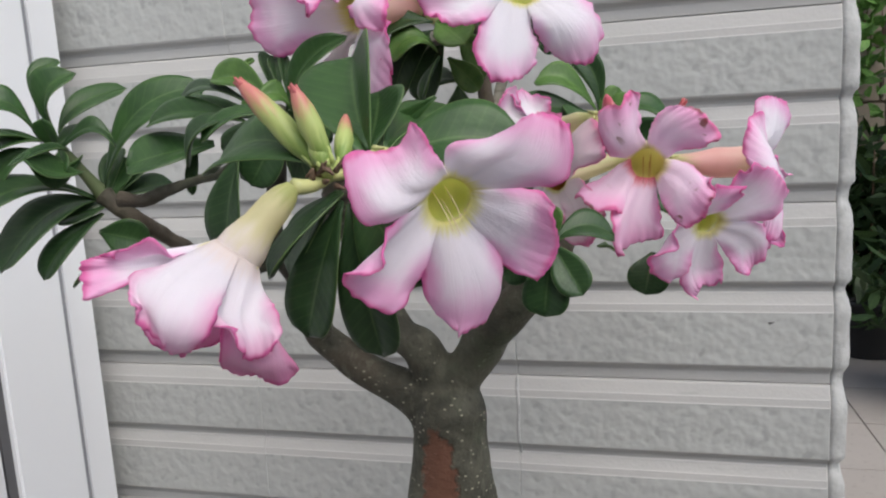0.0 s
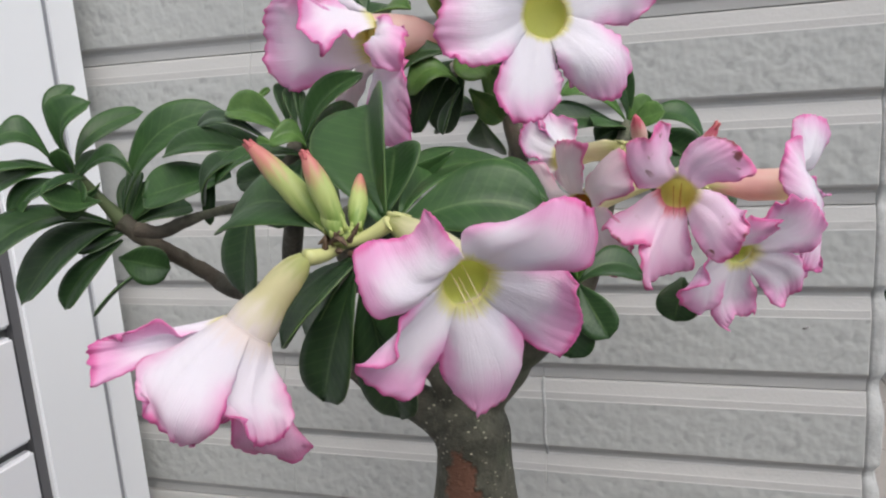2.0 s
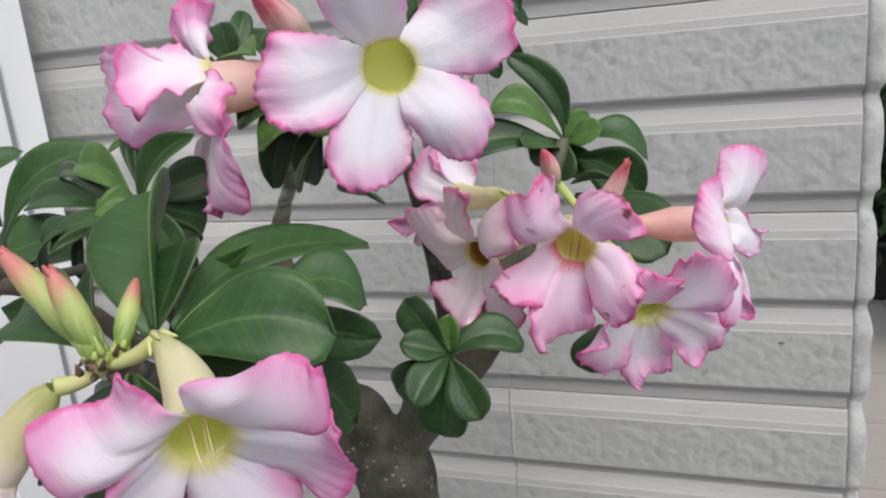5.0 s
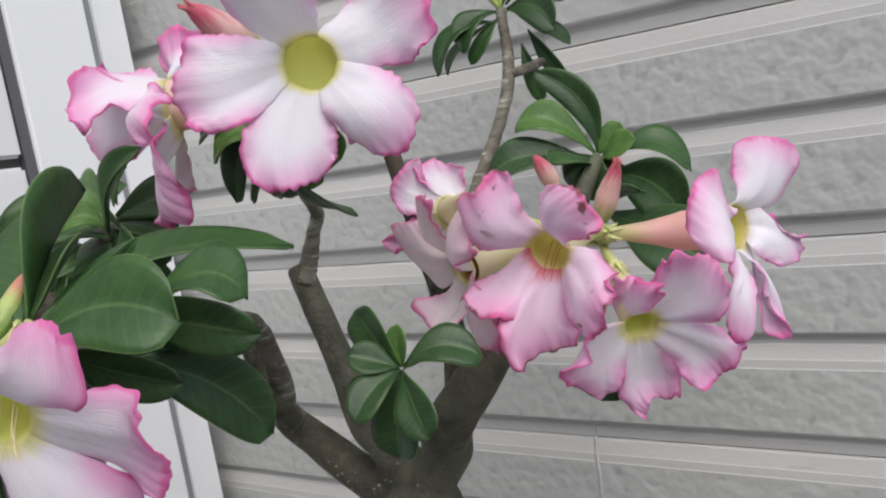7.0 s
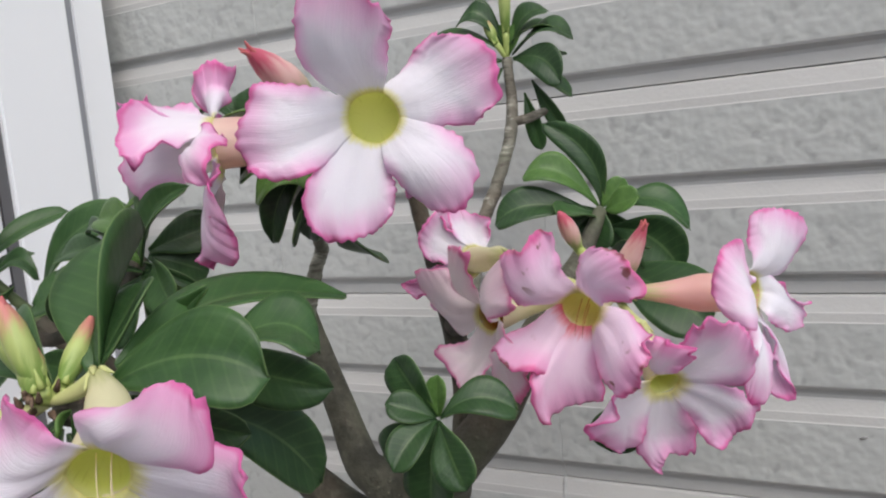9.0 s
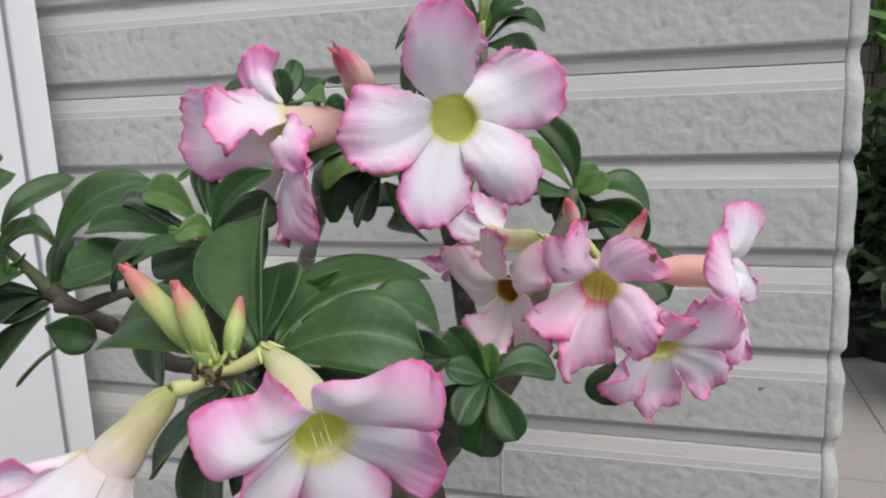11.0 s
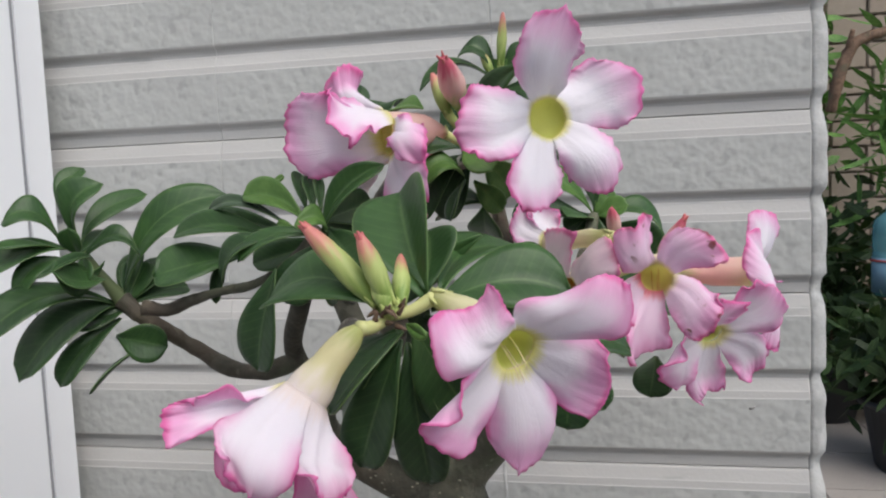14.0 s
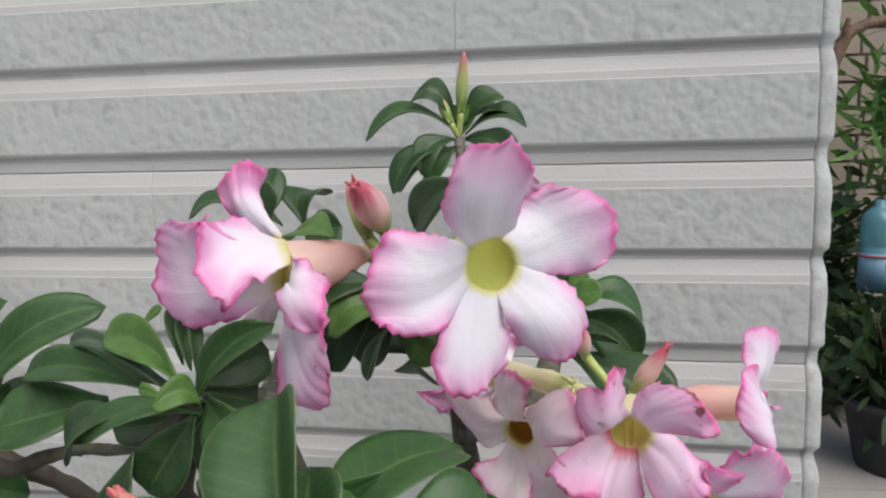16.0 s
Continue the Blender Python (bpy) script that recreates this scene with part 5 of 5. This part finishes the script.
lobes(f, [
    ((-0.1223, 0.2905, 0.9563), (-0.1293, 0.2899, 0.9673), (-0.1212, 0.2932, 0.9756), (-0.1155, 0.2987, 0.9722), (-0.1199, 0.2996, 0.9625), PETAL, {"fold": 0.0022, "ruffle": 0.0020, "teeth": 0.0006, "room": 0.68, "seat": 1.02, "back": 0.0022}),
    ((-0.1156, 0.2731, 0.9577), (-0.1194, 0.2578, 0.9583), (-0.1110, 0.2390, 0.9477), (-0.1025, 0.2351, 0.9398), (-0.0970, 0.2467, 0.9446), PETAL, {"fold": 0.0022, "ruffle": 0.0020, "teeth": 0.0006, "room": 0.68, "seat": 1.02, "back": 0.0022}),
    ((-0.1178, 0.2511, 0.9578), (-0.1303, 0.2584, 0.9598), (-0.1408, 0.2627, 0.9501), (-0.1284, 0.2619, 0.9292), (-0.1109, 0.2591, 0.9305), PETAL, {"fold": 0.0022, "ruffle": 0.0020, "teeth": 0.0006, "room": 1.05, "seat": 1.02, "back": 0.0022}),
    ((-0.0866, 0.2486, 0.9490), (-0.0798, 0.2471, 0.9477), (-0.0773, 0.2388, 0.9332), (-0.0883, 0.2410, 0.9337), (-0.0917, 0.2449, 0.9408), PETAL, {"fold": 0.0022, "ruffle": 0.0020, "teeth": 0.0006, "room": 0.68, "seat": 1.02, "back": 0.0022}),
    ((-0.0771, 0.2395, 0.9321), (-0.0781, 0.2441, 0.9234), (-0.0815, 0.2522, 0.9092), (-0.0917, 0.2514, 0.9043), (-0.0950, 0.2464, 0.9091), PETAL, {"fold": 0.0022, "ruffle": 0.0020, "teeth": 0.0006, "room": 0.68, "seat": 1.02, "back": 0.0022}),
    ((-0.1111, 0.2814, 0.9225), (-0.1120, 0.2809, 0.9163), (-0.1159, 0.2693, 0.9139), (-0.1206, 0.2689, 0.9116), (-0.1211, 0.2792, 0.9211), PETAL_OLD, {"fold": 0.0022, "ruffle": 0.0020, "teeth": 0.0006, "room": 0.95, "seat": 1.02, "back": 0.0022}),
])
f = blossom((0.0115, 0.3431, 0.8814), (0.0048, 0.3120, 0.8805), (-0.0805, -0.9561, -0.2818), 0.0075, TUBE_CREAM, THROAT_GOLD, "soft pink ageing blossom with spotted petals and yellow throat", (0.0075, 0.3531, 0.8754), depth=0.009, reach=(0.0050, 0.3085, 0.8725), threads=RUST)
lobes(f, [
    ((-0.0100, 0.2943, 0.8867), (-0.0128, 0.2902, 0.9018), (-0.0035, 0.2884, 0.9051), (0.0039, 0.2930, 0.9057), (0.0035, 0.3046, 0.8937), PETAL_PINK, {"fold": 0.0026, "ruffle": 0.0013}),
    ((0.0065, 0.3045, 0.8967), (0.0133, 0.3003, 0.9027), (0.0249, 0.2938, 0.8994), (0.0262, 0.2876, 0.8905), (0.0150, 0.3002, 0.8860), PETAL_PINK, {"fold": 0.0026, "ruffle": 0.0013}),
    ((0.0201, 0.3110, 0.8815), (0.0270, 0.2996, 0.8717), (0.0300, 0.2955, 0.8677), (0.0174, 0.2970, 0.8574), (0.0103, 0.3042, 0.8662), PETAL_PINK, {"fold": 0.0026, "ruffle": 0.0013}),
    ((-0.0134, 0.3109, 0.8776), (-0.0195, 0.2985, 0.8720), (-0.0109, 0.2965, 0.8634), (-0.0023, 0.3077, 0.8618), (-0.0000, 0.3123, 0.8749), PETAL_FLUSH, {"fold": 0.0026, "ruffle": 0.0013}),
    ((-0.0101, 0.2991, 0.8600), (-0.0062, 0.3012, 0.8450), (-0.0006, 0.3075, 0.8474), (0.0108, 0.3100, 0.8512), (0.0090, 0.3121, 0.8683), PETAL_FLUSH, {"fold": 0.0026, "ruffle": 0.0013}),
])
f = blossom((0.0145, 0.3430, 0.8803), (0.0540, 0.3570, 0.8773), (0.9395, -0.3332, 0.0792), 0.0072, TUBE_PINK, THROAT, "sideways white blossom with pink rim and long salmon tube", (0.0075, 0.3531, 0.8754), belly=1.05)
lobes(f, [
    ((0.0534, 0.3579, 0.8860), (0.0533, 0.3659, 0.9038), (0.0634, 0.3722, 0.9046), (0.0723, 0.3813, 0.8975), (0.0654, 0.3761, 0.8824), PETAL_WHITE, {"seat": 1.02, "back": 0.0022}),
    ((0.0546, 0.3430, 0.8828), (0.0522, 0.3355, 0.8970), (0.0466, 0.3354, 0.8967), (0.0446, 0.3263, 0.8806), (0.0562, 0.3251, 0.8722), PETAL_WHITE, {"seat": 1.02, "back": 0.0022}),
    ((0.0582, 0.3687, 0.8811), (0.0639, 0.3722, 0.8716), (0.0723, 0.3840, 0.8630), (0.0633, 0.3692, 0.8607), (0.0568, 0.3561, 0.8694), PETAL_WHITE, {"seat": 1.02, "back": 0.0022}),
    ((0.0582, 0.3549, 0.8650), (0.0619, 0.3578, 0.8540), (0.0656, 0.3629, 0.8375), (0.0583, 0.3576, 0.8408), (0.0562, 0.3581, 0.8558), PETAL_WHITE, {"seat": 1.02, "back": 0.0022}),
    ((0.0594, 0.3363, 0.8613), (0.0589, 0.3321, 0.8470), (0.0535, 0.3309, 0.8455), (0.0517, 0.3335, 0.8551), (0.0540, 0.3370, 0.8673), PETAL_WHITE, {"seat": 1.02, "back": 0.0022}),
])
f = blossom((0.0197, 0.3292, 0.8715), (0.0287, 0.3195, 0.8550), (0.4531, -0.7569, -0.4710), 0.0056, TUBE_CREAM, THROAT, "nodding pink and white blossom with twisted petals", (0.0075, 0.3531, 0.8754))
lobes(f, [
    ((0.0353, 0.3137, 0.8706), (0.0441, 0.3069, 0.8749), (0.0523, 0.3111, 0.8760), (0.0569, 0.3148, 0.8684), (0.0525, 0.3178, 0.8571), PETAL, {"fold": 0.0024, "ruffle": 0.0014}),
    ((0.0472, 0.3215, 0.8559), (0.0542, 0.3385, 0.8409), (0.0534, 0.3313, 0.8366), (0.0428, 0.3250, 0.8325), (0.0366, 0.3230, 0.8405), PETAL, {"fold": 0.0024, "ruffle": 0.0014}),
    ((0.0361, 0.3319, 0.8355), (0.0346, 0.3278, 0.8297), (0.0270, 0.3261, 0.8274), (0.0247, 0.3263, 0.8222), (0.0179, 0.3217, 0.8309), PETAL, {"fold": 0.0024, "ruffle": 0.0014}),
    ((0.0189, 0.3192, 0.8337), (0.0138, 0.3171, 0.8305), (0.0064, 0.3070, 0.8393), (0.0166, 0.3056, 0.8473), (0.0151, 0.3112, 0.8559), PETAL, {"fold": 0.0024, "ruffle": 0.0014}),
    ((0.0194, 0.3212, 0.8584), (0.0265, 0.3151, 0.8687), (0.0292, 0.3185, 0.8701), (0.0377, 0.3028, 0.8700), (0.0353, 0.3098, 0.8625), PETAL, {"fold": 0.0024, "ruffle": 0.0014}),
])
f = blossom((-0.0001, 0.3403, 0.8828), (-0.0330, 0.3240, 0.8748), (-0.3538, -0.9299, -0.1011), 0.0062, TUBE_CREAM, THROAT_OLD, "faded pale blossom with brown throat", (0.0075, 0.3531, 0.8754))
lobes(f, [
    ((-0.0459, 0.3267, 0.8669), (-0.0582, 0.3270, 0.8815), (-0.0614, 0.3225, 0.8916), (-0.0481, 0.3203, 0.8921), (-0.0413, 0.3245, 0.8817), PETAL_OLD, {}),
    ((-0.0411, 0.3119, 0.8890), (-0.0423, 0.3136, 0.9011), (-0.0379, 0.3098, 0.9031), (-0.0310, 0.2983, 0.9010), (-0.0316, 0.3127, 0.8841), PETAL_OLD, {}),
    ((-0.0291, 0.3117, 0.8888), (-0.0220, 0.3097, 0.8988), (-0.0139, 0.2980, 0.8985), (-0.0118, 0.2910, 0.8865), (-0.0215, 0.2970, 0.8810), PETAL_OLD, {}),
    ((-0.0405, 0.3219, 0.8669), (-0.0465, 0.3097, 0.8667), (-0.0438, 0.3108, 0.8571), (-0.0306, 0.2947, 0.8556), (-0.0281, 0.3120, 0.8615), PETAL_OLD, {}),
    ((-0.0281, 0.3125, 0.8637), (-0.0288, 0.3135, 0.8494), (-0.0190, 0.3140, 0.8470), (-0.0143, 0.3005, 0.8606), (-0.0205, 0.3055, 0.8746), PETAL_OLD, {}),
])
f = blossom((-0.0142, 0.3022, 0.8999), (-0.0416, 0.3336, 0.8944), (-0.6529, 0.7458, -0.1323), 0.0050, TUBE_CREAM, THROAT, "white blossom with cream tube turned away", (0.0075, 0.3531, 0.8754), belly=0.85)
lobes(f, [
    ((-0.0401, 0.3340, 0.8914), (-0.0440, 0.3430, 0.9010), (-0.0578, 0.3717, 0.8873), (-0.0500, 0.3600, 0.9000), (-0.0471, 0.3519, 0.9071), PETAL_WHITE, {"seat": 1.02, "back": 0.002}),
    ((-0.0351, 0.3377, 0.9050), (-0.0360, 0.3385, 0.9094), (-0.0496, 0.3412, 0.9110), (-0.0515, 0.3292, 0.9115), (-0.0480, 0.3300, 0.9040), PETAL_WHITE, {"seat": 1.02, "back": 0.002}),
    ((-0.0480, 0.3310, 0.9070), (-0.0493, 0.3304, 0.9154), (-0.0589, 0.3229, 0.9060), (-0.0560, 0.3240, 0.8960), (-0.0509, 0.3285, 0.8949), PETAL_WHITE, {"seat": 1.02, "back": 0.002}),
    ((-0.0540, 0.3260, 0.8930), (-0.0580, 0.3250, 0.8925), (-0.0724, 0.3349, 0.8849), (-0.0620, 0.3240, 0.8815), (-0.0563, 0.3223, 0.8830), PETAL, {"seat": 1.02, "back": 0.002}),
    ((-0.0540, 0.3340, 0.8850), (-0.0676, 0.3444, 0.8743), (-0.0653, 0.3558, 0.8640), (-0.0560, 0.3400, 0.8720), (-0.0492, 0.3250, 0.8780), PETAL, {"seat": 1.02, "back": 0.002}),
])

# ---- buds ----
bud((-0.0799, 0.1830, 0.8915), (-0.1010, 0.1833, 0.9143), 0.0033, BUD, (-0.0771, 0.1829, 0.8883), "long green bud with coral tip", frayed=0.0012)
bud((-0.0760, 0.1804, 0.8916), (-0.0836, 0.1793, 0.9114), 0.003, BUD, (-0.0771, 0.1829, 0.8883), "green bud with coral tip", frayed=0.0012)
bud((-0.0740, 0.1845, 0.8915), (-0.0765, 0.1958, 0.9041), 0.0021, BUD, (-0.0771, 0.1829, 0.8883), "small green bud with coral tip")
bud((-0.0767, 0.1789, 0.8908), (-0.0803, 0.1829, 0.9008), 0.0026, BUD, (-0.0771, 0.1829, 0.8883), "short green bud with coral tip")
bud((-0.0723, 0.2841, 0.9554), (-0.0731, 0.2576, 0.9694), 0.0046, BUD_PINK, (-0.0660, 0.2858, 0.9365), "plump pink bud with frayed red tip", frayed=0.0028)
bud((-0.0763, 0.2821, 0.9514), (-0.0825, 0.2827, 0.9681), 0.0026, BUD, (-0.0660, 0.2858, 0.9365), "small green bud with coral tip")
bud((0.0096, 0.3488, 0.8835), (0.0207, 0.3410, 0.9043), 0.0034, BUD_PINK, (0.0075, 0.3531, 0.8754), "pink bud with brown-red tip", frayed=0.0020)
bud((-0.0094, 0.3617, 0.8941), (-0.0118, 0.3489, 0.9094), 0.003, BUD_PINK, (0.0075, 0.3531, 0.8754), "slim pink bud")
bud((-0.0759, 0.4762, 0.9983), (-0.0725, 0.4696, 1.0302), 0.003, BUD, (-0.0774, 0.4790, 0.9847), "upright green bud with coral tip")
bud((-0.0814, 0.4750, 0.9927), (-0.0882, 0.4753, 1.0083), 0.0028, BUD, (-0.0774, 0.4790, 0.9847), "tiny coral bud")

# dry brown scales in the middle of the front rosette
_rng = random.Random(77)
for k in range(11):
    a, d = _rng.uniform(0, 6.28), _rng.uniform(0.001, 0.004)
    p = np.array((-0.0771, 0.1809, 0.8893)) + np.array([d * math.cos(a), _rng.uniform(-0.004, 0.002), d * math.sin(a)])
    w = np.array([_rng.uniform(-1, 1), _rng.uniform(-1, 0.2), _rng.uniform(-0.6, 1)]) * 0.0035
    place("dry_scale", pipe("dry_scale", [(*(p + w * t), 0.0009 * (1 - 0.7 * t)) for t in np.linspace(0, 1, 4)], DEAD_WOOD, 6, 0.2, k), plant)


# ---- pot of the plant ----
pot = thing("plant_pot", "tall grey pot with dark soil under the desert rose", "pot", (-0.1, 0.362, 0.0))
place("body", lathe("body", [(0.11, 0.0), (0.125, 0.01), (0.16, 0.45), (0.175, 0.47), (0.175, 0.50), (0.16, 0.505), (0.155, 0.48), (0.02, 0.478)], POT, at=(-0.1, 0.362, 0.0)), pot)
place("soil", lathe("soil", [(0.153, 0.47), (0.153, 0.494), (0.10, 0.5), (0.01, 0.502)], SOIL, at=(-0.1, 0.362, 0.0)), pot)


# ---- the yard beyond the corner ----
def tuft(owner, name, centre, spread, count, size, mat, seed, slim=0.35, kind=""):
    """Many small leaves round a centre, in one mesh."""
    rng = random.Random(seed)
    verts, faces, uvs = [], [], []
    for _ in range(count):
        d = Vector((rng.gauss(0, 1), rng.gauss(0, 1), rng.gauss(0, 1)))
        p = Vector(centre) + Vector((d.x * spread[0], d.y * spread[1], d.z * spread[2]))
        way = Vector((rng.uniform(-1, 1), rng.uniform(-1, 1), rng.uniform(-0.7, 0.9))).normalized()
        across = way.cross(Vector((rng.uniform(-1, 1), rng.uniform(-1, 1), rng.uniform(-1, 1)))).normalized()
        up = across.cross(way)
        ln = size * rng.uniform(0.6, 1.4)
        w = ln * slim * 0.5
        b = len(verts)
        for t, k in ((0.0, 0.12), (0.35, 0.9), (0.7, 0.75), (1.0, 0.05)):
            m = p + way * ln * t - up * ln * 0.25 * t * t
            verts += [m - across * w * k, m + across * w * k]
            uvs += [(t, 0.0), (t, 1.0)]
        faces += [(b + 2 * i, b + 2 * i + 1, b + 2 * i + 3, b + 2 * i + 2) for i in range(3)]
    ob = place(name, mesh_of(name, verts, faces, mat, uvs), owner)
    return ob


def pot_plant(name, label, at, r, h, bush, seed, stems=7):
    ob = thing(name, label, "potted plant", at)
    x, y, z = at
    place("pot", lathe("pot", [(r * 0.72, 0.0), (r * 0.75, 0.01), (r * 0.97, h * 0.9), (r * 1.06, h * 0.91), (r * 1.06, h), (r * 0.95, h), (r * 0.93, h * 0.93), (0.01, h * 0.92)], BLACK_POT, at=at), ob, "black plastic pot")
    rng = random.Random(seed)
    for k in range(stems):
        a = rng.uniform(0, 6.28)
        top = (x + bush[0] * math.cos(a) * rng.uniform(0.3, 1), y + bush[1] * math.sin(a) * rng.uniform(0.3, 1), z + h + bush[2] * rng.uniform(0.6, 1.3))
        ln = smooth_path([(x + 0.03 * math.cos(a), y + 0.03 * math.sin(a), z + h * 0.9, 0.007), ((x + top[0]) / 2, (y + top[1]) / 2, z + h + bush[2] * 0.5, 0.005), (*top, 0.002)], 5)
        place("stem", pipe("stem", ln, DEAD_WOOD, 7, 0.1, k), ob)
    tuft(ob, "foliage", (x, y, z + h + bush[2] * 0.62), (bush[0] * 0.55, bush[1] * 0.55, bush[2] * 0.36), 900, 0.085, BUSH, seed)
    return ob


pot_plant("potted_shrub", "dense dark green shrub in a black pot by the garden wall", (0.82, 2.95, 0.0), 0.16, 0.22, (0.24, 0.2, 0.42), 3, 9)
pot_plant("potted_shrub", "dark leafy shrub in a black pot on the beige floor", (0.95, 2.42, 0.0), 0.16, 0.22, (0.22, 0.2, 0.22), 5, 9)
pot_plant("potted_shrub", "dark green shrub close to the corner of the tiled wall", (0.64, 2.98, 0.0), 0.15, 0.22, (0.16, 0.16, 0.46), 8, 8)

slender = thing("slender_plant", "tall plant with slender bright green leaves above dark pots", "plant", (1.12, 2.85, 0.0))
place("pot", lathe("pot", [(0.10, 0.0), (0.14, 0.26), (0.15, 0.26), (0.15, 0.29), (0.13, 0.29), (0.01, 0.27)], BLACK_POT, at=(1.12, 2.85, 0.0)), slender)
_rng = random.Random(21)
for k in range(9):
    top = (1.06 + _rng.uniform(-0.12, 0.16), 2.75 + _rng.uniform(-0.12, 0.12), 1.0 + _rng.uniform(-0.15, 0.25))
    place("stem", pipe("stem", smooth_path([(1.12 + _rng.uniform(-0.05, 0.05), 2.85, 0.26, 0.006), (1.10, 2.83, 0.7, 0.005), (*top, 0.002)], 5), STALK, 7), slender)
tuft(slender, "foliage", (1.05, 2.72, 1.05), (0.07, 0.09, 0.13), 300, 0.14, BAMBOO, 22, 0.16)

vine = thing("hanging_vine", "hanging vine with small green leaves on the garden wall", "plant", (0.80, 3.15, 1.2))
for k in range(5):
    x0 = 0.74 + 0.04 * k
    place("stem", pipe("stem", smooth_path([(x0, 3.17, 1.75, 0.004), (x0 + 0.03 * math.sin(k), 3.14, 1.4, 0.004), (x0 - 0.02, 3.13, 0.95 + 0.05 * k, 0.002)], 6), DEAD_WOOD, 7, 0.1, k), vine)
tuft(vine, "foliage", (0.80, 3.1, 1.25), (0.05, 0.03, 0.22), 330, 0.07, BAMBOO, 31, 0.42)

log = thing("dry_branch", "bent dry brown branch above the slender plant", "branch", (0.8, 2.6, 1.2))
place("wood", pipe("wood", smooth_path([(0.755, 2.62, 1.10, 0.016), (0.765, 2.6, 1.18, 0.018), (0.79, 2.6, 1.26, 0.019), (0.845, 2.6, 1.325, 0.017), (1.05, 2.62, 1.36, 0.012)], 7), DEAD_WOOD, 12, 0.25, 2), log)
place("stub", pipe("stub", smooth_path([(0.80, 2.6, 1.28, 0.013), (0.80, 2.585, 1.32, 0.010), (0.805, 2.58, 1.35, 0.007)], 4), DEAD_WOOD, 10, 0.2, 5), log)

bottle = thing("hanging_bottle", "light blue plastic bottle with faded label hung by red string", "bottle", (0.93, 2.6, 0.505))
place("body", lathe("body", [(0.044, 0.0), (0.052, 0.004), (0.054, 0.03), (0.054, 0.14), (0.051, 0.145), (0.054, 0.15), (0.054, 0.225), (0.048, 0.245), (0.030, 0.262), (0.017, 0.27), (0.017, 0.29)], BLUE, at=(0.93, 2.6, 0.505)), bottle)
place("label", lathe("label", [(0.0555, 0.012), (0.0555, 0.125)], LABEL, at=(0.93, 2.6, 0.505)), bottle, "faded blue printed label")
place("string", pipe("string", [(0.93 + 0.056 * math.cos(a), 2.6 + 0.056 * math.sin(a), 0.62, 0.004) for a in np.linspace(0, 6.2, 20)], RED, 6), bottle, "red tied string")
place("cord", pipe("cord", [(0.93, 2.6, 0.79, 0.0015), (0.94, 2.61, 1.1, 0.0015), (0.945, 2.61, 1.345, 0.0015)], DEAD_WOOD, 6), bottle)

# a short dark scratch on the tiled wall
scratch = new("wall_mark", sheet("wall_mark", [[(0.0925 + 0.004 * a + 0.0012 * b, WALL_Y - 0.0006, 0.7468 + 0.0016 * a - 0.0012 * b) for b in (0, 0.5, 1)] for a in (0, 0.5, 1)], 0.0008, JOINT))
tagged(scratch, "short dark scratch on a grey wall tile", "mark", kind="structure")

# a strip of pale caulk in an upright joint of the lower courses
caulk = new("trim_caulk", sheet("trim_caulk", [[(CORNER_X - UNIT_W + dx + 0.0004 * math.sin(z * 170), WALL_Y + profile_depth(z) - 0.0004 + 9.0 * dx * dx * 20, z) for dx in (-0.0013, -0.0005, 0.0005, 0.0013)] for z in np.linspace(0.634, 0.700, 34)], 0.0004, GROUT))
tagged(caulk, "thin strip of pale caulk between two wall tiles", "trim", kind="structure")

# ---- pieces of walls and floors ----
whole = tile_mesh(UNIT_W)
cut = tile_mesh(0.1800)
for row in range(19):
    z = FIRST_FOOT + (row) * UNIT_H
    for x, me in ((CORNER_X - UNIT_W, whole), (CORNER_X - 2 * UNIT_W, whole), (CORNER_X - 2 * UNIT_W - 0.1800, cut)):
        if 0.0 < z < 2.42:
            place("tile", me, wall_north, at=pose(x, WALL_Y + 0.0002 * math.sin(row * 2.3 + x * 9), z))

bm = box((-0.002, 0, 0), (0.008, 0.0835, 0.0825), 0.0025)
me = bpy.data.meshes.new("white_tile")
bm.to_mesh(me)
bm.free()
me.materials.append(WHITE_TILE)
for row in range(27):
    for col in range(8):
        place("tile", me, wall_west, at=pose(LEFT_X - 0.010, 0.434 - 0.0075 - 0.0835 - 0.0905 * col, 0.6845 - 7 * 0.0895 + 0.0895 * row + 0.0035))

bm = box((0.0015, 0.0015, -0.008), (0.2985, 0.2985, 0.0), 0.0012)
me = bpy.data.meshes.new("floor_tile")
bm.to_mesh(me)
bm.free()
me.materials.append(FLOOR)
for i in range(-8, 11):
    for j in range(-12, 3):
        place("tile", me, floor_ob, at=pose(0.626 + 0.3 * (i - 5), 2.243 + 0.3 * j, 0.0))

bm = box((0.004, -0.012, 0.004), (0.146, 0.01, 0.096), 0.004)
me = bpy.data.meshes.new("block")
bm.to_mesh(me)
bm.free()
me.materials.append(BRICK)
_rng = random.Random(4)
for i in range(13):
    for j in range(20):
        place("block", me, wall_far, at=pose(0.45 + 0.15 * i + (0.0 if j % 2 else 0.02), 3.2 + _rng.uniform(-0.004, 0.004), 0.1 * j))
